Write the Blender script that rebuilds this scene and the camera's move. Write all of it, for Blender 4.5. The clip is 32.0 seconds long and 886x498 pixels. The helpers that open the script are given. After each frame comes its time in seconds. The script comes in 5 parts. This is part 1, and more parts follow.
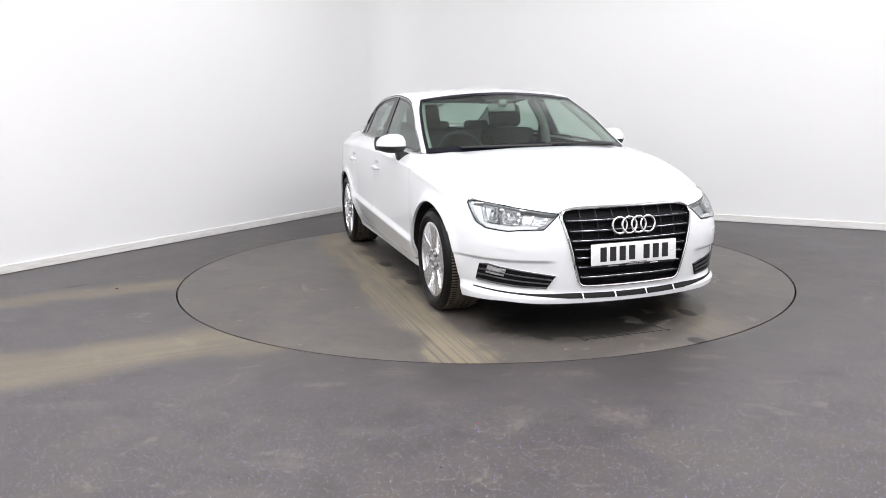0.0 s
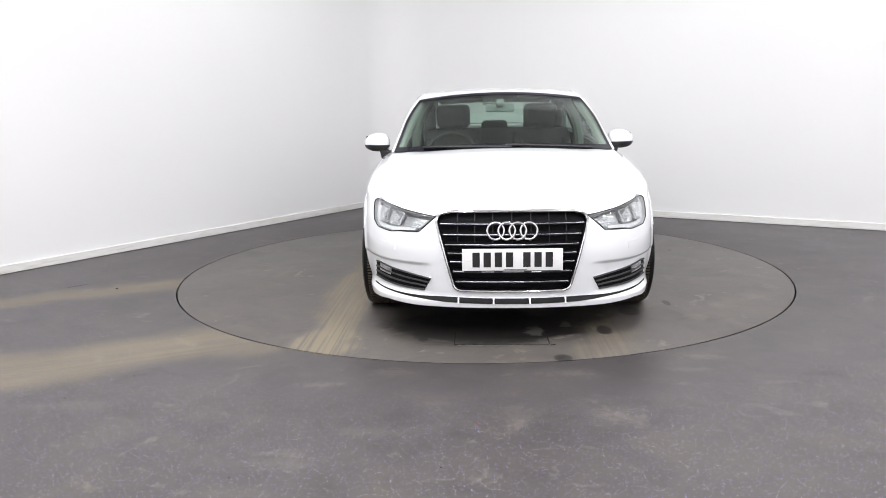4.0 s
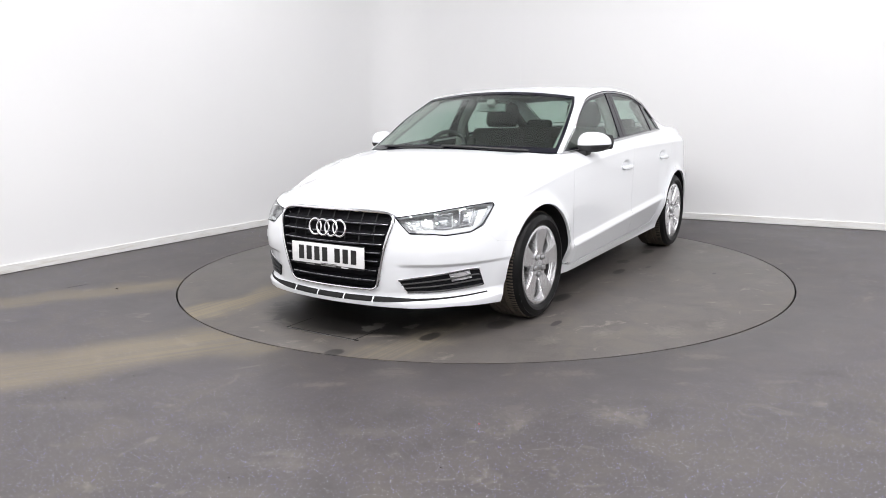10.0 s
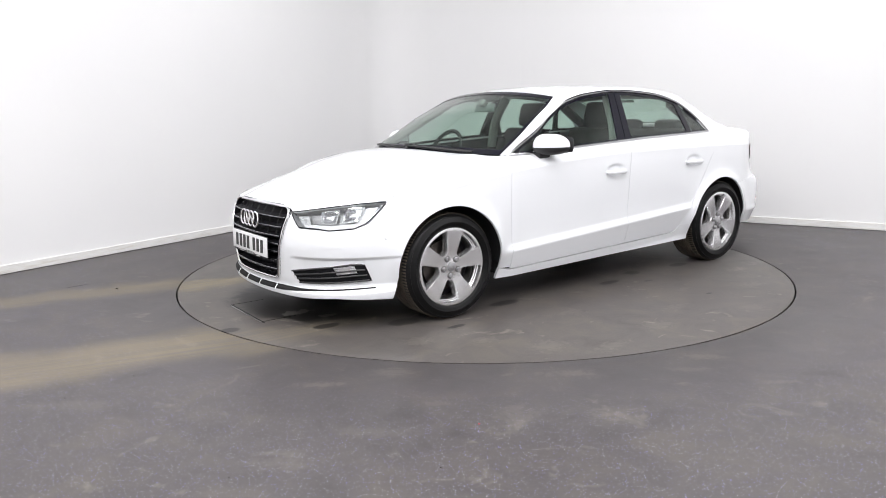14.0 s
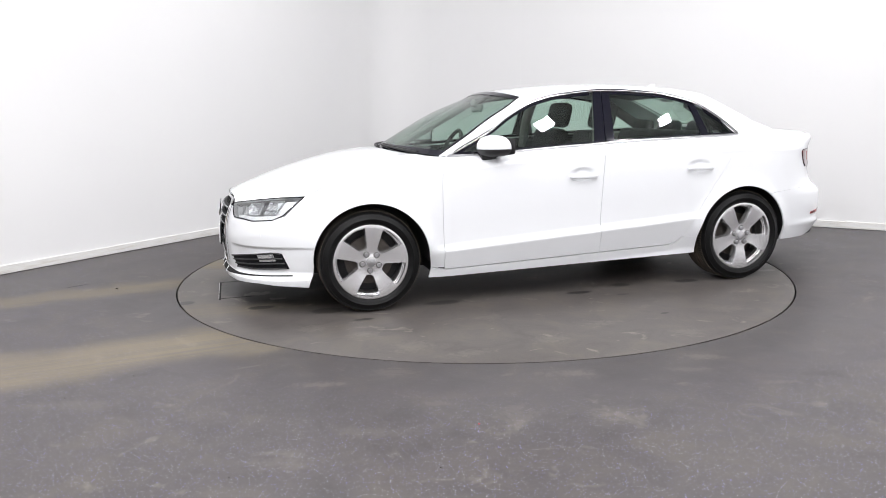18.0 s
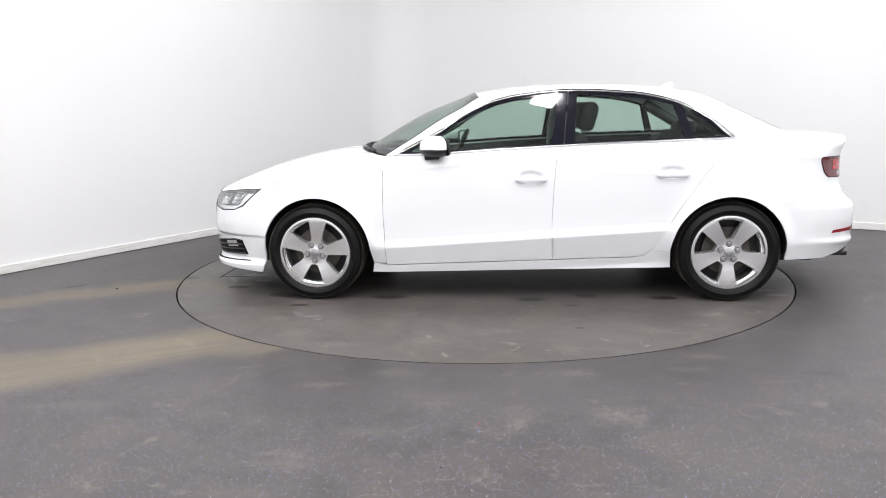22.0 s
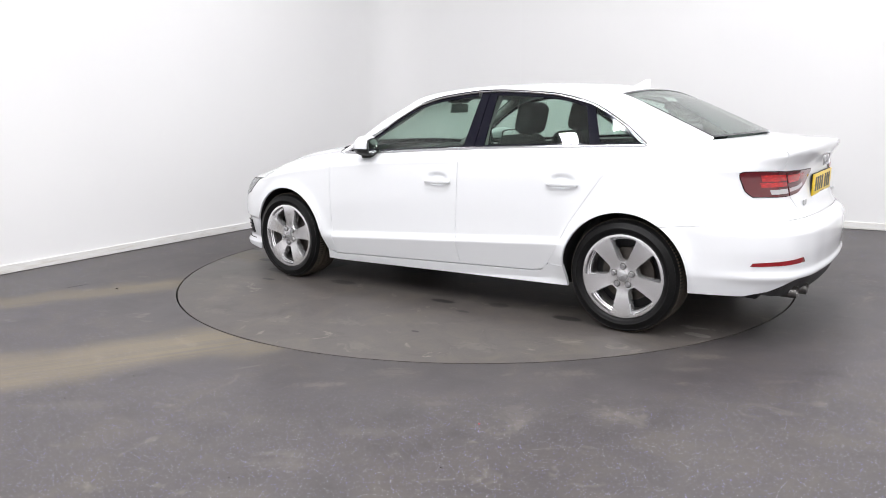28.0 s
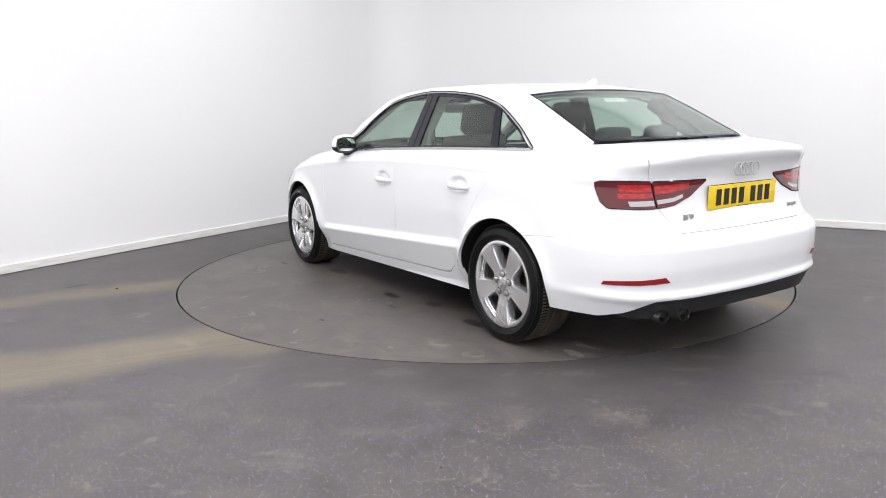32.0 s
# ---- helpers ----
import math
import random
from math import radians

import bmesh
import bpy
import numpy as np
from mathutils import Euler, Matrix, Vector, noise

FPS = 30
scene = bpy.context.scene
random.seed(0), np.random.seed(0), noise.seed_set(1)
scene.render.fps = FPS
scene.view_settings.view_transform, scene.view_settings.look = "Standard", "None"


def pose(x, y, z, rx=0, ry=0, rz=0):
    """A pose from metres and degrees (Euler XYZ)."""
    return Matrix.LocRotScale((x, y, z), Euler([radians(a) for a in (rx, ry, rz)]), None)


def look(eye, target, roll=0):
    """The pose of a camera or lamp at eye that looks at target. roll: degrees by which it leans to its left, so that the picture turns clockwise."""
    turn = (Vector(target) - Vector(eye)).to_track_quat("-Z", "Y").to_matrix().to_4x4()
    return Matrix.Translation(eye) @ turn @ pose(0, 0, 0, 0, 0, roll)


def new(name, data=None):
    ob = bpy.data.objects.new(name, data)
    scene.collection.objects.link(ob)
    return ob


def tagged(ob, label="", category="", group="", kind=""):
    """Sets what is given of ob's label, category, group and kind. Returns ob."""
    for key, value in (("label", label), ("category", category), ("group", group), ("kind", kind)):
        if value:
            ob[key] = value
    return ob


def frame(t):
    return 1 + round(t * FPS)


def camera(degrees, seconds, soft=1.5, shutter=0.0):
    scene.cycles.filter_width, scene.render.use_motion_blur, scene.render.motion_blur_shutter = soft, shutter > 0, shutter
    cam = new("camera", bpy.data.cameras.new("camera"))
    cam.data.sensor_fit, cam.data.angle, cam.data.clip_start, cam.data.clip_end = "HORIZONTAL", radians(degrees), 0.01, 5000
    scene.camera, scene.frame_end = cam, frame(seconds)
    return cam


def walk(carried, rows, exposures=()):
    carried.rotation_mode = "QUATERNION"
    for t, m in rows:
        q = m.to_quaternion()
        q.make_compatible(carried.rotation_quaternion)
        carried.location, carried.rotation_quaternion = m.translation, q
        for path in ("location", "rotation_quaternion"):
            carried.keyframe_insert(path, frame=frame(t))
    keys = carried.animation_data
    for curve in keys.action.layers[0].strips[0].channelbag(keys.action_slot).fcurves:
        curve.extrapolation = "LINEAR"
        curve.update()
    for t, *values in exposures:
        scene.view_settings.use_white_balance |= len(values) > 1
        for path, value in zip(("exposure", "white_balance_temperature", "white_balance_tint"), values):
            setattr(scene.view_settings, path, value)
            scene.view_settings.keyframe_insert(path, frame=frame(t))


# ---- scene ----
# camera: fixed on a stand beside the turntable
cam = camera(61.157, 32.0, soft=0.9)
EYE, YAW, PITCH = Vector((0.0, -5.7645, 1.2395)), radians(-2.842), radians(-10.714)
AIM = EYE + Vector((math.sin(YAW) * math.cos(PITCH), math.cos(YAW) * math.cos(PITCH), math.sin(PITCH)))
walk(cam, [(0.0, look(EYE, AIM, -1.02)), (32.0, look(EYE, AIM, -1.02))], exposures=[(0.0, 0.0), (32.0, 0.0)])

# ---- light: white ceiling panels in a closed white room ----
CEIL = 4.7
world = bpy.data.worlds.new("world")
scene.world = world
world.use_nodes = True
world.node_tree.nodes["Background"].inputs[0].default_value = (0.9, 0.95, 1.0, 1)
world.node_tree.nodes["Background"].inputs[1].default_value = 0.02

CORNER = Vector((-1.118, 4.267, 0))
DL = Vector((-0.516, -0.857, 0)).normalized()      # along the left wall, towards the stand
DR = Vector((0.876, -0.482, 0)).normalized()       # along the right wall


def on_plan(a, b, z=0.0):
    """A point a metres along the left wall and b metres along the right wall from the corner."""
    return CORNER + DL * a + DR * b + Vector((0, 0, z))


PANELS = [(1.2, 4.8), (2.2, 7.2), (2.6, 9.3), (3.3, 1.0), (3.9, 5.5), (4.7, 7.7), (3.9, 9.5), (6.0, 2.0), (6.0, 3.8), (6.1, 5.4), (6.2, 9.0),
          (8.0, 2.3), (7.7, 3.7), (8.1, 5.5), (8.4, 7.4), (8.2, 9.4), (10.0, 2.4), (10.1, 4.0), (10.1, 5.5), (10.1, 7.4), (10.1, 9.2)]
PANEL_SIZE = 0.36
PANEL_TURN = math.atan2(DR.y, DR.x)
for a, b in PANELS:
    lamp = bpy.data.lights.new("panel_light", "AREA")
    lamp.shape, lamp.size, lamp.size_y = "RECTANGLE", PANEL_SIZE, PANEL_SIZE
    lamp.energy, lamp.color = 45.0, (1.0, 0.990, 1.014)
    ob = new("panel_light", lamp)
    ob.matrix_world = Matrix.Translation(on_plan(a, b, CEIL - 0.035)) @ Matrix.Rotation(PANEL_TURN, 4, "Z")

# ---- materials ----


def material(name, base=(0.5, 0.5, 0.5), rough=0.5, metal=0.0, coat=0.0, spec=0.5):
    m = bpy.data.materials.new(name)
    m.use_nodes = True
    n = m.node_tree.nodes["Principled BSDF"]
    n.inputs["Base Color"].default_value = (*base, 1)
    n.inputs["Roughness"].default_value = rough
    n.inputs["Metallic"].default_value = metal
    n.inputs["Coat Weight"].default_value = coat
    n.inputs["Coat Roughness"].default_value = 0.03
    n.inputs["Specular IOR Level"].default_value = spec
    return m


def node(m, kind, **values):
    n = m.node_tree.nodes.new(kind)
    for key, value in values.items():
        if key in n.inputs:
            n.inputs[key].default_value = value
    return n


def wire(m, a, out, b, inp):
    m.node_tree.links.new(a.outputs[out], b.inputs[inp])


def coords(m, scale=(1, 1, 1), turn=0.0):
    c, p = node(m, "ShaderNodeTexCoord"), node(m, "ShaderNodeMapping")
    p.inputs["Scale"].default_value = scale
    p.inputs["Rotation"].default_value = (0, 0, turn)
    wire(m, c, "Object", p, "Vector")
    return p


def ramp(m, source, out, stops):
    r = node(m, "ShaderNodeValToRGB")
    e = r.color_ramp.elements
    while len(e) < len(stops):
        e.new(0.5)
    for k, (at, col) in enumerate(stops):
        e[k].position, e[k].color = at, (*col, 1) if len(col) == 3 else col
    wire(m, source, out, r, "Fac")
    return r


def mixed(m, fac, a, b, how="MIX"):
    """A colour mix; each of fac, a, b is a (node, output) pair or a constant."""
    x = m.node_tree.nodes.new("ShaderNodeMix")
    x.data_type, x.blend_type = "RGBA", how
    for slot, v in ((0, fac), (6, a), (7, b)):
        if isinstance(v, tuple) and hasattr(v[0], "outputs"):
            m.node_tree.links.new(v[0].outputs[v[1]], x.inputs[slot])
        else:
            x.inputs[slot].default_value = v if slot == 0 else (*v, 1)
    return x


def relief(m, source, out, strength, distance):
    b = node(m, "ShaderNodeBump", Strength=strength, Distance=distance)
    wire(m, source, out, b, "Height")
    wire(m, b, "Normal", m.node_tree.nodes["Principled BSDF"], "Normal")
    return b


def grained(name, base, rough, scale, amount, metal=0.0, bump=0.0, spec=0.5, coat=0.0):
    """A surface with two scales of mottling, and a fine relief."""
    m = material(name, base, rough, metal, coat, spec)
    p = coords(m)
    a, b = node(m, "ShaderNodeTexNoise", Scale=scale, Detail=6.0), node(m, "ShaderNodeTexNoise", Scale=scale / 14, Detail=3.0)
    wire(m, p, "Vector", a, "Vector"), wire(m, p, "Vector", b, "Vector")
    lo, hi = tuple(c * (1 - amount) for c in base), tuple(min(1, c * (1 + amount)) for c in base)
    x = mixed(m, 0.5, (ramp(m, a, "Fac", [(0.3, lo), (0.7, hi)]), "Color"), (ramp(m, b, "Fac", [(0.3, lo), (0.7, hi)]), "Color"))
    wire(m, x, 2, m.node_tree.nodes["Principled BSDF"], "Base Color")
    if bump:
        relief(m, a, "Fac", bump, 0.002)
    return m


paint = material("white_paint", (0.795, 0.81, 0.83), 0.35, coat=1.0)
chrome = material("chrome", (0.82, 0.82, 0.83), 0.08, 1.0)
satin = material("satin_chrome", (0.55, 0.55, 0.56), 0.28, 1.0)
gloss_black = material("gloss_black", (0.006, 0.006, 0.012), 0.08, spec=0.3)
trim_silver = material("trim_silver", (0.46, 0.46, 0.47), 0.22, 1.0)
plastic = grained("black_plastic", (0.018, 0.018, 0.019), 0.5, 300, 0.25, bump=0.2)
dark_trim = grained("dark_trim", (0.010, 0.010, 0.011), 0.65, 200, 0.3)
rubber = grained("tyre_rubber", (0.006, 0.006, 0.0062), 0.40, 90, 0.35, bump=0.12, spec=0.16)
mud = grained("dusty_tread", (0.070, 0.057, 0.042), 0.85, 120, 0.5, bump=0.4)
alloy = grained("silver_alloy", (0.82, 0.82, 0.83), 0.25, 180, 0.05, metal=0.88)
# shade inside the rim put into the barrel's grey; bolt seats share it
barrel_grey = grained("shaded_barrel", (0.16, 0.155, 0.15), 0.5, 90, 0.3, metal=0.6)
brake_steel = grained("brake_steel", (0.09, 0.08, 0.072), 0.5, 60, 0.3, metal=0.9)
cloth = grained("black_cloth", (0.020, 0.020, 0.021), 0.9, 400, 0.4, bump=0.5)
cabin_plastic = grained("cabin_plastic", (0.016, 0.016, 0.017), 0.6, 300, 0.3, bump=0.2)
headliner = grained("headliner", (0.34, 0.34, 0.325), 0.95, 500, 0.1, bump=0.3)
reflector = material("lamp_reflector", (0.60, 0.60, 0.62), 0.42, 1.0)
_a = node(reflector, "ShaderNodeTexVoronoi", Scale=55.0)
wire(reflector, coords(reflector, (1.0, 1.0, 2.2)), "Vector", _a, "Vector")
relief(reflector, _a, "Distance", 0.55, 0.012)
lamp_grey = material("lamp_bezel", (0.46, 0.46, 0.47), 0.34, 0.6)
pipe_steel = grained("pipe_steel", (0.14, 0.135, 0.13), 0.32, 120, 0.2, metal=1.0)
bolt_steel = material("bolt_steel", (0.42, 0.42, 0.43), 0.35, 0.8)
badge_silver = material("badge_silver", (0.62, 0.62, 0.63), 0.3, 0.9)
red_lens = material("red_lens", (0.10, 0.002, 0.006), 0.08, coat=1.0)
red_bright = material("red_reflector", (0.46, 0.010, 0.012), 0.12, coat=1.0)
_a = node(red_bright, "ShaderNodeTexVoronoi", Scale=55.0)
wire(red_bright, coords(red_bright, (1.0, 0.4, 1.6)), "Vector", _a, "Vector")
wire(red_bright, ramp(red_bright, _a, "Distance", [(0.1, (0.56, 0.014, 0.014)), (0.7, (0.32, 0.006, 0.009))]), "Color", red_bright.node_tree.nodes["Principled BSDF"], "Base Color")
relief(red_bright, _a, "Distance", 0.4, 0.004)
red_plain = material("red_plastic_reflector", (0.26, 0.005, 0.009), 0.15, coat=1.0)
clear_lens = material("clear_lens", (0.46, 0.45, 0.46), 0.15, coat=1.0)
daylight_strip = material("daylight_strip", (0.80, 0.80, 0.81), 0.2, coat=1.0)
plate_white = material("plate_white", (0.78, 0.78, 0.78), 0.3)
plate_yellow = material("plate_yellow", (0.80, 0.56, 0.02), 0.3)
ink = material("plate_black", (0.012, 0.012, 0.012), 0.4)
paper = material("paper_white", (0.8, 0.8, 0.8), 0.7)


def pane_material(name, tint, gloss_rough=0.0):
    m = bpy.data.materials.new(name)
    m.use_nodes = True
    t = m.node_tree
    t.nodes.clear()
    out, mix = t.nodes.new("ShaderNodeOutputMaterial"), t.nodes.new("ShaderNodeMixShader")
    clear, gloss, fres = t.nodes.new("ShaderNodeBsdfTransparent"), t.nodes.new("ShaderNodeBsdfGlossy"), t.nodes.new("ShaderNodeLayerWeight")
    clear.inputs[0].default_value = (*tint, 1)
    gloss.inputs["Roughness"].default_value = gloss_rough
    steep, some = t.nodes.new("ShaderNodeMath"), t.nodes.new("ShaderNodeMath")
    steep.operation, some.operation = "POWER", "MULTIPLY_ADD"
    steep.inputs[1].default_value, some.inputs[1].default_value, some.inputs[2].default_value = 5.0, 0.9, 0.055
    fres.inputs["Blend"].default_value = 0.5
    t.links.new(fres.outputs["Facing"], steep.inputs[0]), t.links.new(steep.outputs[0], some.inputs[0])
    t.links.new(some.outputs[0], mix.inputs[0]), t.links.new(clear.outputs[0], mix.inputs[1])
    t.links.new(gloss.outputs[0], mix.inputs[2]), t.links.new(mix.outputs[0], out.inputs[0])
    return m


glass = pane_material("tinted_glass", (0.83, 0.905, 0.865))
lens_glass = pane_material("lamp_glass", (0.96, 0.97, 0.97))

wall_paint = material("wall_paint", (0.72, 0.72, 0.72), 0.6)
_p = coords(wall_paint)
_a, _b = node(wall_paint, "ShaderNodeTexNoise", Scale=0.5, Detail=3.0), node(wall_paint, "ShaderNodeTexNoise", Scale=120.0, Detail=4.0)
wire(wall_paint, _p, "Vector", _a, "Vector"), wire(wall_paint, _p, "Vector", _b, "Vector")
wire(wall_paint, ramp(wall_paint, _a, "Fac", [(0.3, (0.765, 0.766, 0.768)), (0.7, (0.788, 0.788, 0.787))]), "Color", wall_paint.node_tree.nodes["Principled BSDF"], "Base Color")
relief(wall_paint, _b, "Fac", 0.15, 0.001)
skirting_paint = material("skirting_paint", (0.76, 0.76, 0.75), 0.45)
_p = coords(skirting_paint, (1.2, 1.2, 9.0))
_a = node(skirting_paint, "ShaderNodeTexNoise", Scale=2.6, Detail=8.0, Roughness=0.7)
wire(skirting_paint, _p, "Vector", _a, "Vector")
wire(skirting_paint, ramp(skirting_paint, _a, "Fac", [(0.40, (0.77, 0.77, 0.76)), (0.58, (0.70, 0.69, 0.66)), (0.74, (0.52, 0.48, 0.42))]), "Color", skirting_paint.node_tree.nodes["Principled BSDF"], "Base Color")
ceiling_paint = grained("ceiling_paint", (0.84, 0.84, 0.84), 0.9, 60, 0.02)


def vinyl(name, turn, bands, streak, spots=(), marks=(), flecks=1.0, grime=1.0, dusty=0.0, smears=()):
    """Dark grey safety vinyl: mottled, with bright flecks, scuffs, and tan dust along the tyres' tracks. bands: (centre, half width, strength, from, to) across and along the turned axes."""
    m = material(name, (0.06, 0.058, 0.057), 0.45, spec=0.35)
    bsdf = m.node_tree.nodes["Principled BSDF"]
    p, q = coords(m), coords(m, turn=turn)
    big, fine = node(m, "ShaderNodeTexNoise", Scale=1.6, Detail=5.0, Roughness=0.6), node(m, "ShaderNodeTexNoise", Scale=70.0, Detail=5.0)
    wire(m, p, "Vector", big, "Vector"), wire(m, p, "Vector", fine, "Vector")
    col = mixed(m, 0.35, (ramp(m, big, "Fac", [(0.30, (0.0530, 0.0474, 0.0483)), (0.72, (0.0690, 0.0623, 0.0623))]), "Color"), (ramp(m, fine, "Fac", [(0.3, (0.0443, 0.0400, 0.0407)), (0.7, (0.0813, 0.0739, 0.0739))]), "Color"))
    # bright flecks pressed into the vinyl, in pale, blue and warm grains
    cells = node(m, "ShaderNodeTexVoronoi", Scale=108.0)
    wire(m, p, "Vector", cells, "Vector")
    dot = ramp(m, cells, "Distance", [(0.13, (1, 1, 1)), (0.26, (0, 0, 0))])
    split = m.node_tree.nodes.new("ShaderNodeSeparateColor")
    wire(m, cells, "Color", split, "Color")
    some = ramp(m, split, "Red", [(0.32, (0, 0, 0)), (0.36, (1, 1, 1))])
    tone = ramp(m, split, "Green", [(0.0, (0.14, 0.13, 0.15)), (0.35, (0.21, 0.19, 0.58)), (0.60, (0.26, 0.23, 0.23)), (0.82, (0.30, 0.29, 0.40)), (1.0, (0.66, 0.66, 0.76))])
    fleck = mixed(m, 1.0, (dot, "Color"), (some, "Color"), "MULTIPLY")
    # the flecks are dulled where shoes and tyres go round the turntable
    flat = m.node_tree.nodes.new("ShaderNodeSeparateXYZ")
    wire(m, p, "Vector", flat, "Vector")
    # dust tracks
    xyz = m.node_tree.nodes.new("ShaderNodeSeparateXYZ")
    wire(m, q, "Vector", xyz, "Vector")
    lines = m.node_tree.nodes.new("ShaderNodeMapping")
    lines.inputs["Scale"].default_value = streak
    wire(m, q, "Vector", lines, "Vector")
    grain = node(m, "ShaderNodeTexNoise", Scale=1.0, Detail=6.0, Roughness=0.65)
    wire(m, lines, "Vector", grain, "Vector")
    hair = m.node_tree.nodes.new("ShaderNodeMapping")
    hair.inputs["Scale"].default_value = (streak[0] * 0.8, streak[1] * 4.0, 1.0)
    wire(m, q, "Vector", hair, "Vector")
    lines = node(m, "ShaderNodeTexNoise", Scale=1.0, Detail=4.0, Roughness=0.6)
    wire(m, hair, "Vector", lines, "Vector")
    both = mixed(m, 0.60, (ramp(m, grain, "Fac", [(0.34, (0.10, 0.10, 0.10)), (0.64, (1, 1, 1))]), "Color"), (ramp(m, lines, "Fac", [(0.42, (0.0, 0.0, 0.0)), (0.54, (1, 1, 1))]), "Color"))
    patchy = ramp(m, both, 2, [(0.0, (0.05, 0.05, 0.05)), (0.85, (1, 1, 1))])
    edge = node(m, "ShaderNodeTexNoise", Scale=2.6, Detail=3.0)
    wire(m, q, "Vector", edge, "Vector")

    def number(how, a, b):
        n = m.node_tree.nodes.new("ShaderNodeMath")
        n.operation = how
        for k, v in enumerate((a, b)):
            if isinstance(v, tuple):
                wire(m, v[0], v[1], n, k)
            else:
                n.inputs[k].default_value = v
        return (n, 0)

    def soft(value, lo, hi):
        n = node(m, "ShaderNodeMapRange")
        n.interpolation_type = "SMOOTHSTEP"
        n.inputs["From Min"].default_value, n.inputs["From Max"].default_value = lo, hi
        wire(m, value[0], value[1], n, "Value")
        return (n, 0)
    wobble = number("MULTIPLY", number("SUBTRACT", (edge, "Fac"), 0.5), 0.40)
    dust = None
    for centre, half, strength, start, end in bands:
        off = number("ABSOLUTE", number("ADD", number("SUBTRACT", (xyz, "Y"), centre), wobble), 0.0)
        k = soft(off, half * 1.40, half * 0.50)
        k = number("MULTIPLY", k, soft((xyz, "X"), start - 0.25, start + 0.25))
        k = number("MULTIPLY", k, soft((xyz, "X"), end + 0.25, end - 0.25))
        k = number("MULTIPLY", k, strength)
        dust = k if dust is None else number("MAXIMUM", dust, k)
    dust = number("MULTIPLY", dust, (patchy, "Color"))
    # pale scuffs here and there
    bend = node(m, "ShaderNodeTexNoise", Scale=1.5, Detail=2.0)
    wire(m, p, "Vector", bend, "Vector")
    warp = mixed(m, 0.25, (p, "Vector"), (bend, "Color"), "ADD")
    scuff = node(m, "ShaderNodeTexNoise", Scale=4.6, Detail=6.0, Roughness=0.6, Distortion=1.2)
    wire(m, warp, 2, scuff, "Vector")
    worn = ramp(m, scuff, "Fac", [(0.62, (0, 0, 0)), (0.70, (0.42 * grime,) * 3)])
    film = node(m, "ShaderNodeTexNoise", Scale=4.2, Detail=8.0, Roughness=0.62, Distortion=0.8)
    wire(m, warp, 2, film, "Vector")
    col = mixed(m, (ramp(m, film, "Fac", [(0.48, (0, 0, 0)), (0.70, (0.40 * grime,) * 3)]), "Color"), (col, 2), (0.098, 0.086, 0.070))
    col = mixed(m, (ramp(m, film, "Fac", [(0.30, (0.40 * grime,) * 3), (0.45, (0, 0, 0))]), "Color"), (col, 2), (0.033, 0.030, 0.029))
    if dusty:
        col = mixed(m, dusty, (col, 2), (0.105, 0.094, 0.080))
    col = mixed(m, (worn, "Color"), (col, 2), (0.165, 0.148, 0.128))
    col = mixed(m, (dust[0], 0), (col, 2), (0.205, 0.174, 0.118))
    far = number("SQRT", number("ADD", number("MULTIPLY", (flat, "X"), (flat, "X")), number("MULTIPLY", (flat, "Y"), (flat, "Y"))), 0.0)
    far = number("ADD", far, number("MULTIPLY", number("SUBTRACT", (film, "Fac"), 0.5), 1.6))
    bare = number("ADD", number("MULTIPLY", soft(far, 2.2, 3.3), 0.9), 0.1)
    keep = number("MULTIPLY", number("MULTIPLY", number("MULTIPLY", (fleck, 2), flecks), bare), number("SUBTRACT", 1.0, number("MULTIPLY", (dust[0], 0), 0.9)))
    col = mixed(m, (keep[0], 0), (col, 2), (tone, "Color"))
    # wet and oily stains; the wide one under the nose includes painted car shadow
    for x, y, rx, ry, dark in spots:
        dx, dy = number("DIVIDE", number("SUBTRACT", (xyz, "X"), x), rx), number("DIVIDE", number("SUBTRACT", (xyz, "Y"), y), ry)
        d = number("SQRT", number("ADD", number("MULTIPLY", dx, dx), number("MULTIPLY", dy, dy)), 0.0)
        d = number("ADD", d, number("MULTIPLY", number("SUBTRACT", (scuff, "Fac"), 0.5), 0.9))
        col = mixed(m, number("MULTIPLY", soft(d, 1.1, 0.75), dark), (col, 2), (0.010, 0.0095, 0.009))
    for x, y, rx, ry in marks:
        dx, dy = number("DIVIDE", number("SUBTRACT", (xyz, "X"), x), rx), number("DIVIDE", number("SUBTRACT", (xyz, "Y"), y), ry)
        d = number("SQRT", number("ADD", number("MULTIPLY", dx, dx), number("MULTIPLY", dy, dy)), 0.0)
        d = number("ADD", d, number("MULTIPLY", number("SUBTRACT", (film, "Fac"), 0.5), 6.0))
        col = mixed(m, number("MULTIPLY", soft(d, 1.0, 0.7), 0.45), (col, 2), (0.24, 0.225, 0.21))
    # dry smears left by mops and shoes: x, y, half length, half width, strength
    if smears:
        wisp = node(m, "ShaderNodeTexNoise", Scale=11.0, Detail=5.0, Roughness=0.6, Distortion=2.2)
        wire(m, p, "Vector", wisp, "Vector")
        ragged = number("MULTIPLY", number("SUBTRACT", (wisp, "Fac"), 0.5), 4.2)
        total = None
        for x, y, rx, ry, strength in smears:
            dx, dy = number("DIVIDE", number("SUBTRACT", (flat, "X"), x), rx), number("DIVIDE", number("SUBTRACT", (flat, "Y"), y), ry)
            d = number("SQRT", number("ADD", number("MULTIPLY", dx, dx), number("MULTIPLY", dy, dy)), 0.0)
            k = number("MULTIPLY", soft(number("ADD", d, ragged), 1.25, 0.3), strength)
            total = k if total is None else number("MAXIMUM", total, k)
        col = mixed(m, total, (col, 2), (0.145, 0.130, 0.115))
